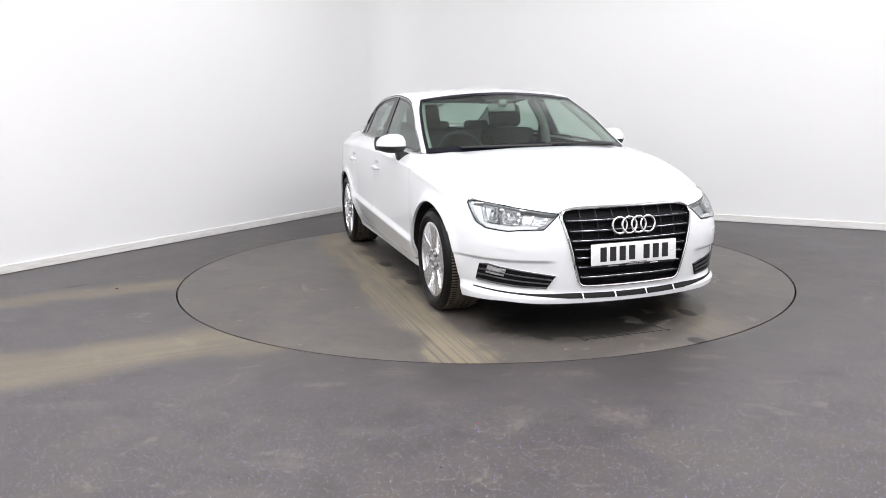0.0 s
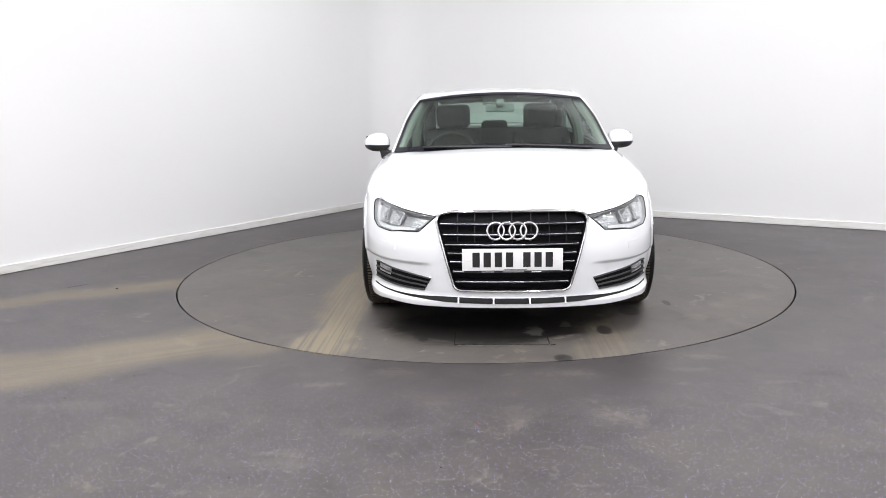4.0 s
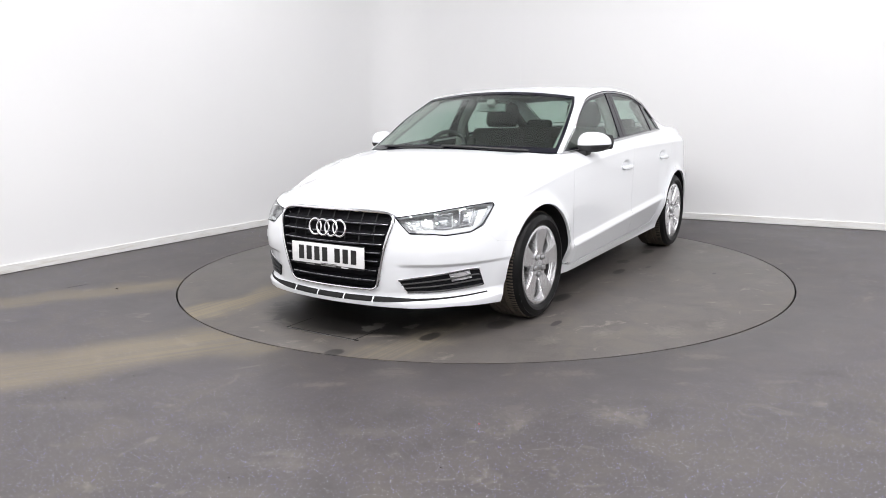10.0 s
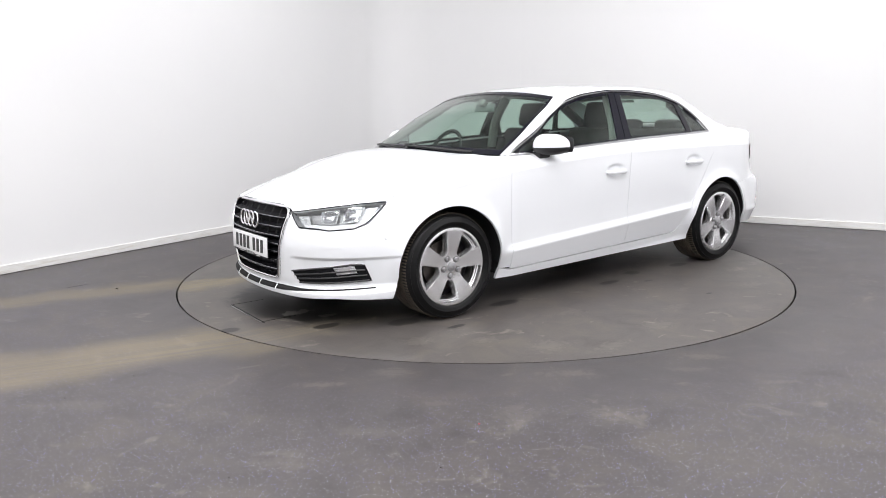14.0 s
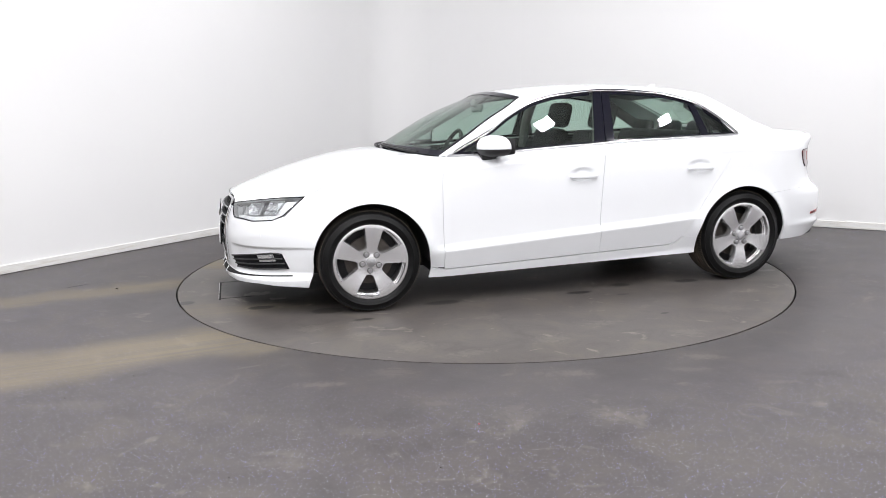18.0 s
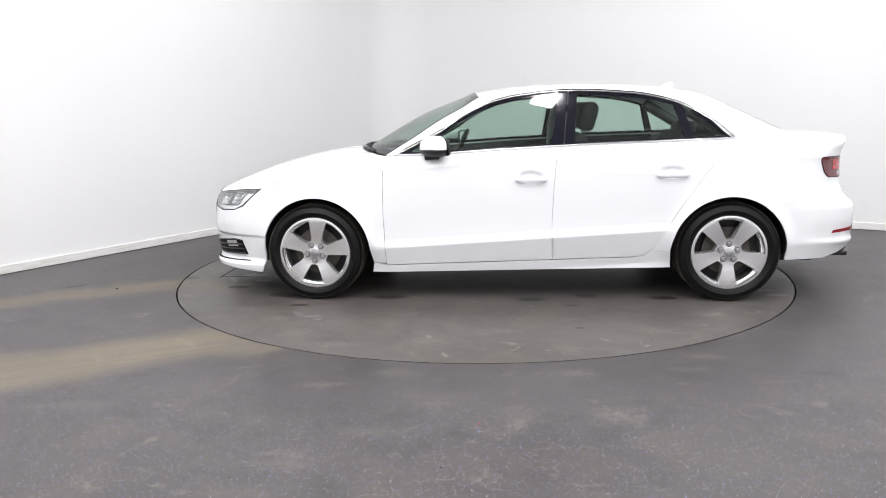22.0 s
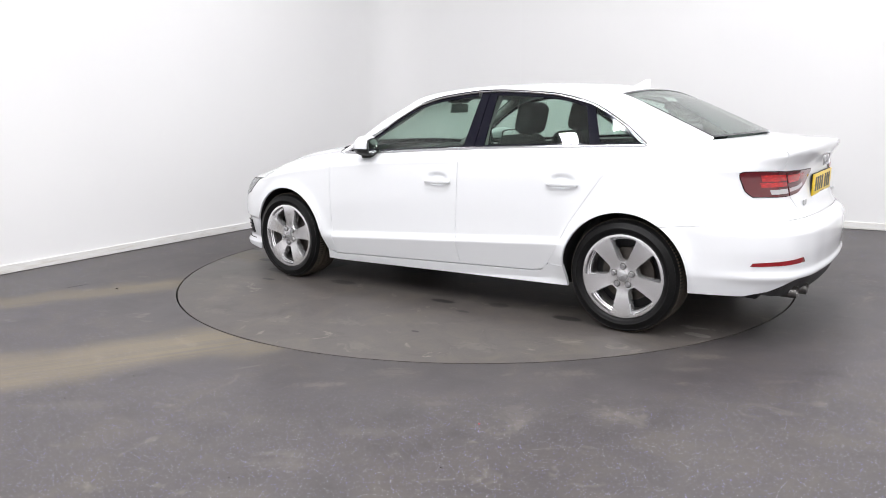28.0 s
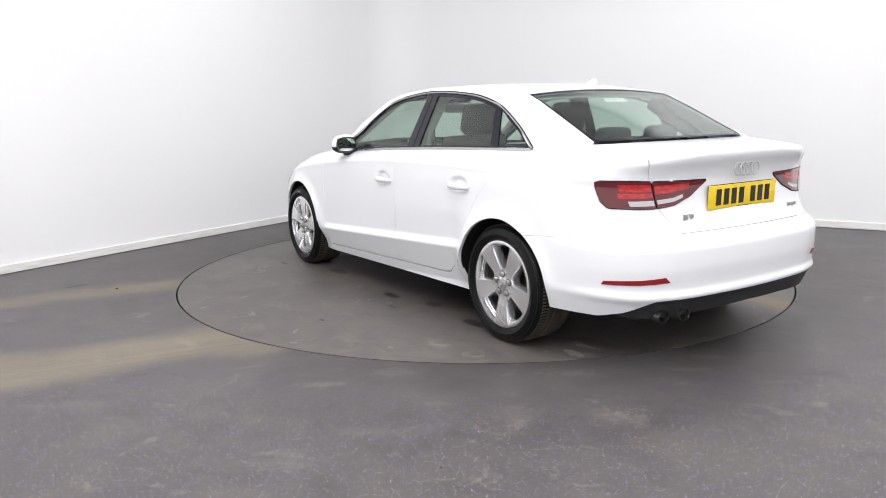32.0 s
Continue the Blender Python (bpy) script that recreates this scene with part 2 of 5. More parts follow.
    wire(m, col, 2, bsdf, "Base Color")
    shine = number("ADD", number("MULTIPLY", (dust[0], 0), 0.25), number("MULTIPLY", (big, "Fac"), 0.16))
    wire(m, number("ADD", shine, 0.36)[0], 0, bsdf, "Roughness")
    relief(m, fine, "Fac", 0.12, 0.001)
    return m


SMEARS = ((-0.74, -2.54, 0.11, 0.035, 0.55), (-0.42, -2.37, 0.12, 0.05, 0.35), (-0.17, -2.76, 0.08, 0.03, 0.3), (0.15, -2.88, 0.08, 0.10, 0.28), (0.51, -2.85, 0.055, 0.06, 0.35), (0.42, -2.39, 0.14, 0.06, 0.4),
          (1.10, -2.15, 0.11, 0.04, 0.5), (0.98, -2.33, 0.15, 0.03, 0.35), (1.36, -2.50, 0.09, 0.025, 0.35), (-0.72, -3.31, 0.12, 0.05, 0.2), (-0.43, -3.04, 0.16, 0.05, 0.18), (-1.78, -2.78, 0.20, 0.05, 0.2))
floor_vinyl = vinyl("floor_vinyl", radians(-27), [(0.56, 0.18, 0.60, -7.0, -1.6), (-1.03, 0.28, 0.72, -7.0, -0.9)], (0.9, 19.0, 1.0), grime=1.1, smears=SMEARS)
DISC_SMEARS = ((1.16, 1.47, 0.08, 0.06, 0.32), (0.95, 1.76, 0.11, 0.08, 0.32), (0.71, 1.97, 0.12, 0.05, 0.32), (0.22, 1.88, 0.11, 0.07, 0.32), (-0.19, 1.70, 0.11, 0.05, 0.32), (-0.54, 2.01, 0.09, 0.07, 0.32), (-0.60, 1.45, 0.06, 0.04, 0.32), (-1.06, 1.67, 0.12, 0.06, 0.32), (0.39, 1.36, 0.10, 0.06, 0.32), (1.44, 1.26, 0.08, 0.06, 0.32), (-1.43, 1.33, 0.11, 0.05, 0.32))
# second spot: the car's shadow under its nose, painted together with wet vinyl
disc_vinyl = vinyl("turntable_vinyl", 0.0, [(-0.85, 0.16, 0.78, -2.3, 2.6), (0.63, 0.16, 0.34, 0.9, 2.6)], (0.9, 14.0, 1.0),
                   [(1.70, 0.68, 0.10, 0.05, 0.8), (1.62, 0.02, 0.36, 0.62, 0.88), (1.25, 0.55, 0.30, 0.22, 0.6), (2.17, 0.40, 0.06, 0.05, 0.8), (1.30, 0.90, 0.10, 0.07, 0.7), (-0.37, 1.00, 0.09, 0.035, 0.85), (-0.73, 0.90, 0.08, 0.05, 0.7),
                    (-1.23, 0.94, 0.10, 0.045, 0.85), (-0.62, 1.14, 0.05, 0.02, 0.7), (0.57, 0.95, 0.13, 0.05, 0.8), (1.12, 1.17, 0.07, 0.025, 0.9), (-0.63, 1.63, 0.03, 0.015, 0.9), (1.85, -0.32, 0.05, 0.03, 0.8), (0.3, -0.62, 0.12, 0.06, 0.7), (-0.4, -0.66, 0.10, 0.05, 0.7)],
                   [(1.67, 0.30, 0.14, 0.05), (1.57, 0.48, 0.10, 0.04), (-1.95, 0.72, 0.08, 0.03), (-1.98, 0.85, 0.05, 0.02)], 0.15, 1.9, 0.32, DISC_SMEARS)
pit_black = material("pit_black", (0.005, 0.005, 0.005), 0.9)

# ---- mesh helpers ----


def mesh_part(name, verts, faces, mat, parent=None, label="", sharp=38, smooth=True):
    me = bpy.data.meshes.new(name)
    me.from_pydata([tuple(map(float, v)) for v in verts], [], faces)
    me.materials.append(mat)
    if smooth:
        me.polygons.foreach_set("use_smooth", [True] * len(me.polygons))
        me.set_sharp_from_angle(angle=radians(sharp))
    me.update()
    ob = new(name, me)
    ob.parent = parent
    if label:
        tagged(ob, label)
    return ob


def part(name, bm, mat, parent=None, label="", sharp=38, smooth=True):
    me = bpy.data.meshes.new(name)
    bm.normal_update()
    bm.to_mesh(me)
    bm.free()
    me.materials.append(mat)
    if smooth:
        me.polygons.foreach_set("use_smooth", [True] * len(me.polygons))
        me.set_sharp_from_angle(angle=radians(sharp))
    ob = new(name, me)
    ob.parent = parent
    if label:
        tagged(ob, label)
    return ob


def box(bm, lo, hi, bevel=0.0, m=None):
    """A box from corner to corner, its edges rounded, in bm."""
    c, d = (Vector(lo) + Vector(hi)) / 2, Vector(hi) - Vector(lo)
    made = bmesh.ops.create_cube(bm, size=1.0, matrix=Matrix.Translation(c) @ Matrix.Diagonal((*d, 1)))["verts"]
    if bevel:
        edges = list({e for v in made for e in v.link_edges})
        made = list({v for f in bmesh.ops.bevel(bm, geom=edges, offset=bevel, segments=3, affect="EDGES", profile=0.5)["faces"] for v in f.verts} | {v for v in made if v.is_valid})
    if m is not None:
        bmesh.ops.transform(bm, matrix=m, verts=made)
    return made


def pchip(xs, ys):
    """A smooth curve through points, with no overshoot."""
    xs, ys = np.asarray(xs, float), np.asarray(ys, float)
    if xs[0] > xs[-1]:
        xs, ys = xs[::-1], ys[::-1]
    h = np.diff(xs)
    d = np.diff(ys) / h
    m = np.zeros_like(ys)
    m[0], m[-1] = d[0], d[-1]
    w1, w2 = 2 * h[1:] + h[:-1], h[1:] + 2 * h[:-1]
    ok = d[1:] * d[:-1] > 0
    den = w1 / np.where(ok, d[:-1], 1) + w2 / np.where(ok, d[1:], 1)
    m[1:-1] = np.where(ok, (w1 + w2) / np.where(ok, den, 1), 0)

    def f(x):
        x = np.clip(np.asarray(x, float), xs[0], xs[-1])
        i = np.clip(np.searchsorted(xs, x) - 1, 0, len(h) - 1)
        t = (x - xs[i]) / h[i]
        return ((1 + 2 * t) * (1 - t) ** 2 * ys[i] + t * (1 - t) ** 2 * h[i] * m[i] + t * t * (3 - 2 * t) * ys[i + 1] + t * t * (t - 1) * h[i] * m[i + 1])
    return f


def spline(points, n, smooth=True):
    """n points at even steps along a smooth (or straight-edged) line through points."""
    p = np.asarray(points, float)
    t = np.r_[0, np.cumsum(np.linalg.norm(np.diff(p, axis=0), axis=1))]
    u = np.linspace(0, t[-1], n)
    if smooth and len(p) > 2:
        m = np.gradient(p, t, axis=0)
        i = np.clip(np.searchsorted(t, u, side="right") - 1, 0, len(t) - 2)
        h = (t[i + 1] - t[i])[:, None]
        k = ((u - t[i]) / h[:, 0])[:, None]
        return (1 + 2 * k) * (1 - k) ** 2 * p[i] + k * (1 - k) ** 2 * h * m[i] + k * k * (3 - 2 * k) * p[i + 1] + k * k * (k - 1) * h * m[i + 1]
    return np.stack([np.interp(u, t, p[:, c]) for c in range(p.shape[1])], 1)


def ease(t, a, b):
    t = np.clip((np.asarray(t, float) - a) / (b - a), 0, 1)
    return t * t * (3 - 2 * t)


def coons(bottom, top, left, right):
    """A grid of points between four edge lines: bottom and top run the same way, left and right from bottom to top."""
    u, v = np.linspace(0, 1, len(bottom))[:, None, None], np.linspace(0, 1, len(left))[None, :, None]
    b, t, l, r = bottom[:, None], top[:, None], left[None], right[None]
    c = (1 - u) * (1 - v) * bottom[0] + u * (1 - v) * bottom[-1] + (1 - u) * v * top[0] + u * v * top[-1]
    return (1 - v) * b + v * t + (1 - u) * l + u * r - c


def normals(g):
    du, dv = np.gradient(g, axis=0), np.gradient(g, axis=1)
    n = np.cross(du, dv)
    return n / np.maximum(np.linalg.norm(n, axis=2, keepdims=True), 1e-9)


MID = np.array([0.0, 0.0, 0.62])


def sheet(name, g, mat, parent, thick=0.006, lift=0.0, label="", keep=None, sharp=38, hub=MID, nrm=None):
    """A curved panel with thickness from a grid of points; its front faces away from hub. keep(u, v) drops faces."""
    nu, nv = g.shape[:2]
    n = normals(g)
    if ((g - hub) * n).sum() < 0:
        g, n = g[::-1], normals(g[::-1])
        nrm = None if nrm is None else nrm[::-1]
    if nrm is not None:
        n = nrm
    g = g + n * lift
    back = g - n * thick
    verts = np.concatenate([g.reshape(-1, 3), back.reshape(-1, 3)])
    N = nu * nv
    cells = [(i, j) for i in range(nu - 1) for j in range(nv - 1) if keep is None or keep(g[i:i + 2, j:j + 2].mean((0, 1)))]
    inside = set(cells)
    faces = []
    for i, j in cells:
        a, b, c, d = i * nv + j, (i + 1) * nv + j, (i + 1) * nv + j + 1, i * nv + j + 1
        faces += [(a, b, c, d), (d + N, c + N, b + N, a + N)]
        for (k, l), (p, q) in (((i, j - 1), (a, b)), ((i + 1, j), (b, c)), ((i, j + 1), (c, d)), ((i - 1, j), (d, a))):
            if (k, l) not in inside:
                faces.append((q, p, p + N, q + N))
    return mesh_part(name, verts, faces, mat, parent, label, sharp)


def tube(name, line, radius, mat, parent, label="", sides=8, flat=1.0, closed=False, up=(0, 0, 1)):
    """A bar of round or oval section along a line."""
    p = np.asarray(line, float)
    t = np.roll(p, -1, 0) - np.roll(p, 1, 0)
    if not closed:
        t[0], t[-1] = p[1] - p[0], p[-1] - p[-2]
    t /= np.linalg.norm(t, axis=1, keepdims=True)
    a = np.cross(t, np.asarray(up, float))
    a /= np.maximum(np.linalg.norm(a, axis=1, keepdims=True), 1e-6)
    b = np.cross(a, t)
    ang = np.linspace(0, 2 * np.pi, sides, endpoint=False)
    ring = p[:, None] + radius * (np.cos(ang)[None, :, None] * a[:, None] * flat + np.sin(ang)[None, :, None] * b[:, None])
    n = len(p)
    faces = [(i * sides + j, i * sides + (j + 1) % sides, ((i + 1) % n) * sides + (j + 1) % sides, ((i + 1) % n) * sides + j) for i in range(n if closed else n - 1) for j in range(sides)]
    if not closed:
        faces += [tuple(range(sides))[::-1], tuple((n - 1) * sides + j for j in range(sides))]
    return mesh_part(name, ring.reshape(-1, 3), faces, mat, parent, label)


def lathe(name, profile, mat, parent, label="", steps=64, axis="Y", sharp=38):
    """A turned shape: profile of (radius, offset along the axis)."""
    pr = np.asarray(profile, float)
    ang = np.linspace(0, 2 * np.pi, steps, endpoint=False)
    r, o = pr[:, 0][:, None], pr[:, 1][:, None] + 0 * ang[None]
    x, z = r * np.cos(ang), r * np.sin(ang)
    g = np.stack([x, o, z], 2) if axis == "Y" else (np.stack([x, z, o], 2) if axis == "Z" else np.stack([o, x, z], 2))
    n = len(pr)
    faces = [(i * steps + j, i * steps + (j + 1) % steps, (i + 1) * steps + (j + 1) % steps, (i + 1) * steps + j) for i in range(n - 1) for j in range(steps)]
    return mesh_part(name, g.reshape(-1, 3), faces, mat, parent, label, sharp)


def flip(g):
    return g * np.array([1, -1, 1])


# ---- the room ----
DISC_R = 2.2493


def build_room():
    size_a, size_b = 12.0, 11.0
    # floor round the turntable: rings from the round opening out to the walls
    n = 192
    ang = np.linspace(0, 2 * np.pi, n, endpoint=False)
    edge = [on_plan(a, b) for a, b in ((-0.2, -0.2), (size_a + 0.2, -0.2), (size_a + 0.2, size_b + 0.2), (-0.2, size_b + 0.2))]

    def reach(a):
        d, best = Vector((math.cos(a), math.sin(a))), 99
        for i in range(4):
            p, q = edge[i].xy, edge[(i + 1) % 4].xy
            e = q - p
            den = d.x * e.y - d.y * e.x
            if abs(den) > 1e-9:
                k, s = (p.x * e.y - p.y * e.x) / den, (p.x * d.y - p.y * d.x) / den
                if k > 0 and -1e-6 <= s <= 1 + 1e-6:
                    best = min(best, k)
        return best
    verts, faces = [], []
    for a in ang:
        c, s, far = math.cos(a), math.sin(a), reach(a)
        for r, z in ((DISC_R + 0.0055, -0.12), (DISC_R + 0.0055, -0.001), (DISC_R + 0.0075, 0.0), (3.2, 0.0), (far, 0.0)):
            verts.append((r * c, r * s, z))
    for i in range(n):
        j = (i + 1) % n
        faces += [(i * 5 + k, i * 5 + k + 1, j * 5 + k + 1, j * 5 + k) for k in range(4)]
    ob = mesh_part("floor", verts, [f[::-1] for f in faces], floor_vinyl, sharp=30)
    tagged(ob, "dark grey safety vinyl floor with tan tyre dust", "floor", kind="structure")
    bm = bmesh.new()
    box(bm, (-2.5, -2.5, -0.2), (2.5, 2.5, -0.12))
    tagged(part("turntable_pit", bm, pit_black), "black pit under the turntable", "floor", kind="structure")

    def wall(name, p, q, label, seams=()):
        d = (q - p).normalized()
        out = Vector((d.y, -d.x, 0))
        if out.dot(on_plan(size_a / 2, size_b / 2) - p) > 0:
            out = -out
        m = Matrix(((d.x, out.x, 0, p.x), (d.y, out.y, 0, p.y), (0, 0, 1, 0), (0, 0, 0, 1)))
        length = (q - p).length
        bm = bmesh.new()
        cuts = [0.0, *seams, length]
        for k in range(len(cuts) - 1):
            box(bm, (cuts[k] + (0.0006 if k else 0), 0, 0), (cuts[k + 1] - (0.0006 if k < len(cuts) - 2 else 0), 0.12, CEIL))
        if seams:
            box(bm, (0, 0.0015, 0), (length, 0.11, CEIL - 0.01))
        bmesh.ops.transform(bm, matrix=m, verts=bm.verts)
        tagged(part(name, bm, wall_paint, smooth=False), label, "wall", kind="structure")
        bm = bmesh.new()
        box(bm, (0.0, -0.016, 0.003), (length - 0.012, 0.0, 0.072), 0.004)
        bmesh.ops.transform(bm, matrix=m, verts=bm.verts)
        tagged(part("baseboard", bm, skirting_paint, smooth=False), "white painted skirting board along the wall", "skirting", kind="structure")

    c0, c1, c2, c3 = on_plan(0, 0), on_plan(size_a, 0), on_plan(size_a, size_b), on_plan(0, size_b)
    cove = 0.55
    wall("wall_west", on_plan(cove, 0), c1, "plain white painted wall of wide boards", ())
    wall("wall_north", on_plan(0, cove), c3, "plain white painted wall with faint upright joints", (1.854 - cove,))
    wall("wall_south", c1, c2, "plain white wall behind the camera")
    wall("wall_east", c3, c2, "plain white wall beside the turntable")
    # the two walls run into one another in a smooth hollow

    def bend(depth, bottom, height, count=24):
        rows = []
        for k in range(count + 1):
            t = k / count * math.pi / 2
            rows.append([on_plan(cove - (cove - d) * math.sin(t), cove - (cove - d) * math.cos(t), z) for d, z in ((depth[0], bottom), (depth[0], height), (depth[1], height), (depth[1], bottom))])
        faces = [(i * 4 + j, i * 4 + (j + 1) % 4, (i + 1) * 4 + (j + 1) % 4, (i + 1) * 4 + j) for i in range(count) for j in range(4)]
        return [v for row in rows for v in row], [f[::-1] for f in faces]
    tagged(mesh_part("wall_corner", *bend((0.0, -0.12), 0.0, CEIL), wall_paint, sharp=30), "smooth hollow corner joining two white walls", "wall", kind="structure")
    tagged(mesh_part("baseboard", *bend((0.016, 0.0), 0.003, 0.072), skirting_paint, sharp=30), "white painted skirting board bent round the hollow corner", "skirting", kind="structure")
    bm = bmesh.new()
    top = [Vector((v.x, v.y, CEIL)) for v in (on_plan(-0.2, -0.2), on_plan(size_a + 0.2, -0.2), on_plan(size_a + 0.2, size_b + 0.2), on_plan(-0.2, size_b + 0.2))]
    lo = [bm.verts.new(v) for v in top]
    hi = [bm.verts.new(v + Vector((0, 0, 0.15))) for v in top]
    bm.faces.new(lo), bm.faces.new(hi[::-1])
    for i in range(4):
        bm.faces.new((lo[i], hi[i], hi[(i + 1) % 4], lo[(i + 1) % 4]))
    bmesh.ops.recalc_face_normals(bm, faces=bm.faces)
    tagged(part("ceiling", bm, ceiling_paint, smooth=False), "plain white ceiling with square light panels", "ceiling", kind="structure")


glow = bpy.data.materials.new("panel_diffuser")
glow.use_nodes = True
glow.node_tree.nodes["Principled BSDF"].inputs["Emission Color"].default_value = (1, 0.99, 0.97, 1)
glow.node_tree.nodes["Principled BSDF"].inputs["Emission Strength"].default_value = 3.0


def build_panels():
    for a, b in PANELS:
        thing = new("ceiling_light")
        tagged(thing, "white square LED ceiling panel, switched on", "ceiling light", "ceiling panels")
        thing.matrix_world = Matrix.Translation(on_plan(a, b, CEIL)) @ Matrix.Rotation(PANEL_TURN, 4, "Z")
        bm = bmesh.new()
        h, w = PANEL_SIZE / 2 + 0.005, PANEL_SIZE / 2 + 0.03
        for lo, hi in (((-w, -w, -0.03), (-h, w, 0)), ((h, -w, -0.03), (w, w, 0)), ((-h, -w, -0.03), (h, -h, 0)), ((-h, h, -0.03), (h, w, 0))):
            box(bm, lo, hi)
        part("frame", bm, skirting_paint, thing, smooth=False)
        bm = bmesh.new()
        box(bm, (0.001 - h, 0.001 - h, -0.02), (h - 0.001, h - 0.001, -0.002))
        part("diffuser", bm, glow, thing, smooth=False)


build_room()
build_panels()

# ---- the turntable ----


def build_turntable():
    n = 192
    ang = np.linspace(0, 2 * np.pi, n, endpoint=False)
    prof = [(DISC_R - 0.0055, -0.05), (DISC_R - 0.0055, -0.001), (DISC_R - 0.0075, 0.0), (1.1, 0.0)]
    verts = [(r * math.cos(a), r * math.sin(a), z) for r, z in prof for a in ang] + [(0, 0, 0)]
    faces = [(k * n + i, k * n + (i + 1) % n, (k + 1) * n + (i + 1) % n, (k + 1) * n + i) for k in range(3) for i in range(n)]
    faces += [(3 * n + i, 3 * n + (i + 1) % n, 4 * n) for i in range(n)]
    thing = new("turntable")
    tagged(thing, "round floor turntable covered in scuffed grey vinyl", "turntable")
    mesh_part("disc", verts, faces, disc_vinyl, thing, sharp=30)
    # slots round the service hatch near the rim
    for lo, hi in (((1.950, -0.15, 0.0), (1.961, 0.385, 0.0012)), ((1.735, 0.352, 0.0), (1.953, 0.358, 0.0012)), ((1.735, -0.15, 0.0), (1.953, -0.146, 0.0012))):
        bm = bmesh.new()
        box(bm, lo, hi)
        part("hatch_slot", bm, pit_black, thing, "narrow black slot of the service hatch", smooth=False)
    bm = bmesh.new()
    box(bm, (1.962, -0.13, 0.0), (1.9645, 0.36, 0.0016))
    part("hatch_edge", bm, satin, thing, "worn bright hatch edge", smooth=False)
    return thing


turntable = build_turntable()

# ---- the car: x forwards, y to its left, origin on the ground between the axles ----
FRONT_AXLE, REAR_AXLE, HUB_Z = 1.3185, -1.3185, 0.3155
ARCH_F, ARCH_R = (1.309, 0.315, 0.360), (-1.315, 0.310, 0.357)

PLAN = [(2.185, -0.2), (2.195, 0), (2.185, 0.2), (2.155, 0.38), (2.102, 0.535), (2.03, 0.642), (1.935, 0.725), (1.82, 0.790), (1.66, 0.848), (1.5, 0.874), (1.3, 0.888), (0.8, 0.895), (0, 0.898),
        (-0.8, 0.898), (-1.3, 0.893), (-1.66, 0.870), (-1.84, 0.832), (-1.985, 0.778), (-2.112, 0.688), (-2.182, 0.52), (-2.214, 0.285), (-2.225, 0), (-2.214, -0.285)]
_dense = spline(PLAN, 3001)
_i0, _i1 = int(np.argmin(np.abs(_dense[:1500, 1]))), 1500 + int(np.argmin(np.abs(_dense[1500:, 1])))
_dense = _dense[_i0:_i1 + 1]
_len = np.r_[0, np.cumsum(np.linalg.norm(np.diff(_dense, axis=0), axis=1))]
_tan = np.gradient(_dense, axis=0)
_nrm = np.stack([-_tan[:, 1], _tan[:, 0]], 1) * -1
_nrm /= np.linalg.norm(_nrm, axis=1, keepdims=True)
S_END = _len[-1]


def s_of_x(x):
    return np.interp(-np.asarray(x, float), -_dense[:, 0], _len)


def s_front(y):
    k = len(_dense) // 3
    return np.interp(y, _dense[:k, 1], _len[:k])


def s_rear(y):
    k = 2 * len(_dense) // 3
    return np.interp(y, _dense[k:, 1][::-1], _len[k:][::-1])


S_SIDE_F, S_NOSE, S_FOG = s_of_x(1.42), s_front(0.70), s_front(0.41)
S_SIDE_R, S_TAIL = s_of_x(-1.58), s_rear(0.62)
shoulder_z = pchip([-2.2, -1.815, -1.31, -0.25, 0.834, 1.22, 1.655, 2.2], [0.875, 0.889, 0.908, 0.903, 0.836, 0.785, 0.715, 0.66])
edge_z = pchip([-2.2, -2.0, -1.7, -1.37, -1.1, -0.6, 0, 0.72, 0.86, 1.1, 1.3, 1.5, 1.72, 2.2], [0.995, 1.005, 1.018, 1.012, 1.007, 0.995, 0.970, 0.935, 0.934, 0.905, 0.868, 0.815, 0.728, 0.70])
edge_y = pchip([-2.2, -2.0, -1.7, -1.37, -1.1, -0.6, 0, 0.72, 0.86, 1.3, 1.72, 2.2], [0.60, 0.63, 0.665, 0.70, 0.74, 0.775, 0.785, 0.765, 0.752, 0.765, 0.745, 0.7])
nose_in = pchip([0.15, 0.185, 0.215, 0.245, 0.30, 0.40, 0.47, 0.55, 0.62, 0.68, 0.72, 0.76, 0.85], [0.035, 0.004, 0.0, 0.020, 0.014, 0.004, 0.0, 0.006, 0.022, 0.052, 0.092, 0.15, 0.30])
tail_in = pchip([0.17, 0.26, 0.33, 0.365, 0.40, 0.5, 0.575, 0.615, 0.645, 0.70, 0.78, 0.86, 0.92, 0.97, 0.995, 1.03], [0.09, 0.05, 0.020, 0.0, 0.008, 0.0, 0.002, 0.020, 0.055, 0.085, 0.102, 0.108, 0.098, 0.082, 0.092, 0.15])


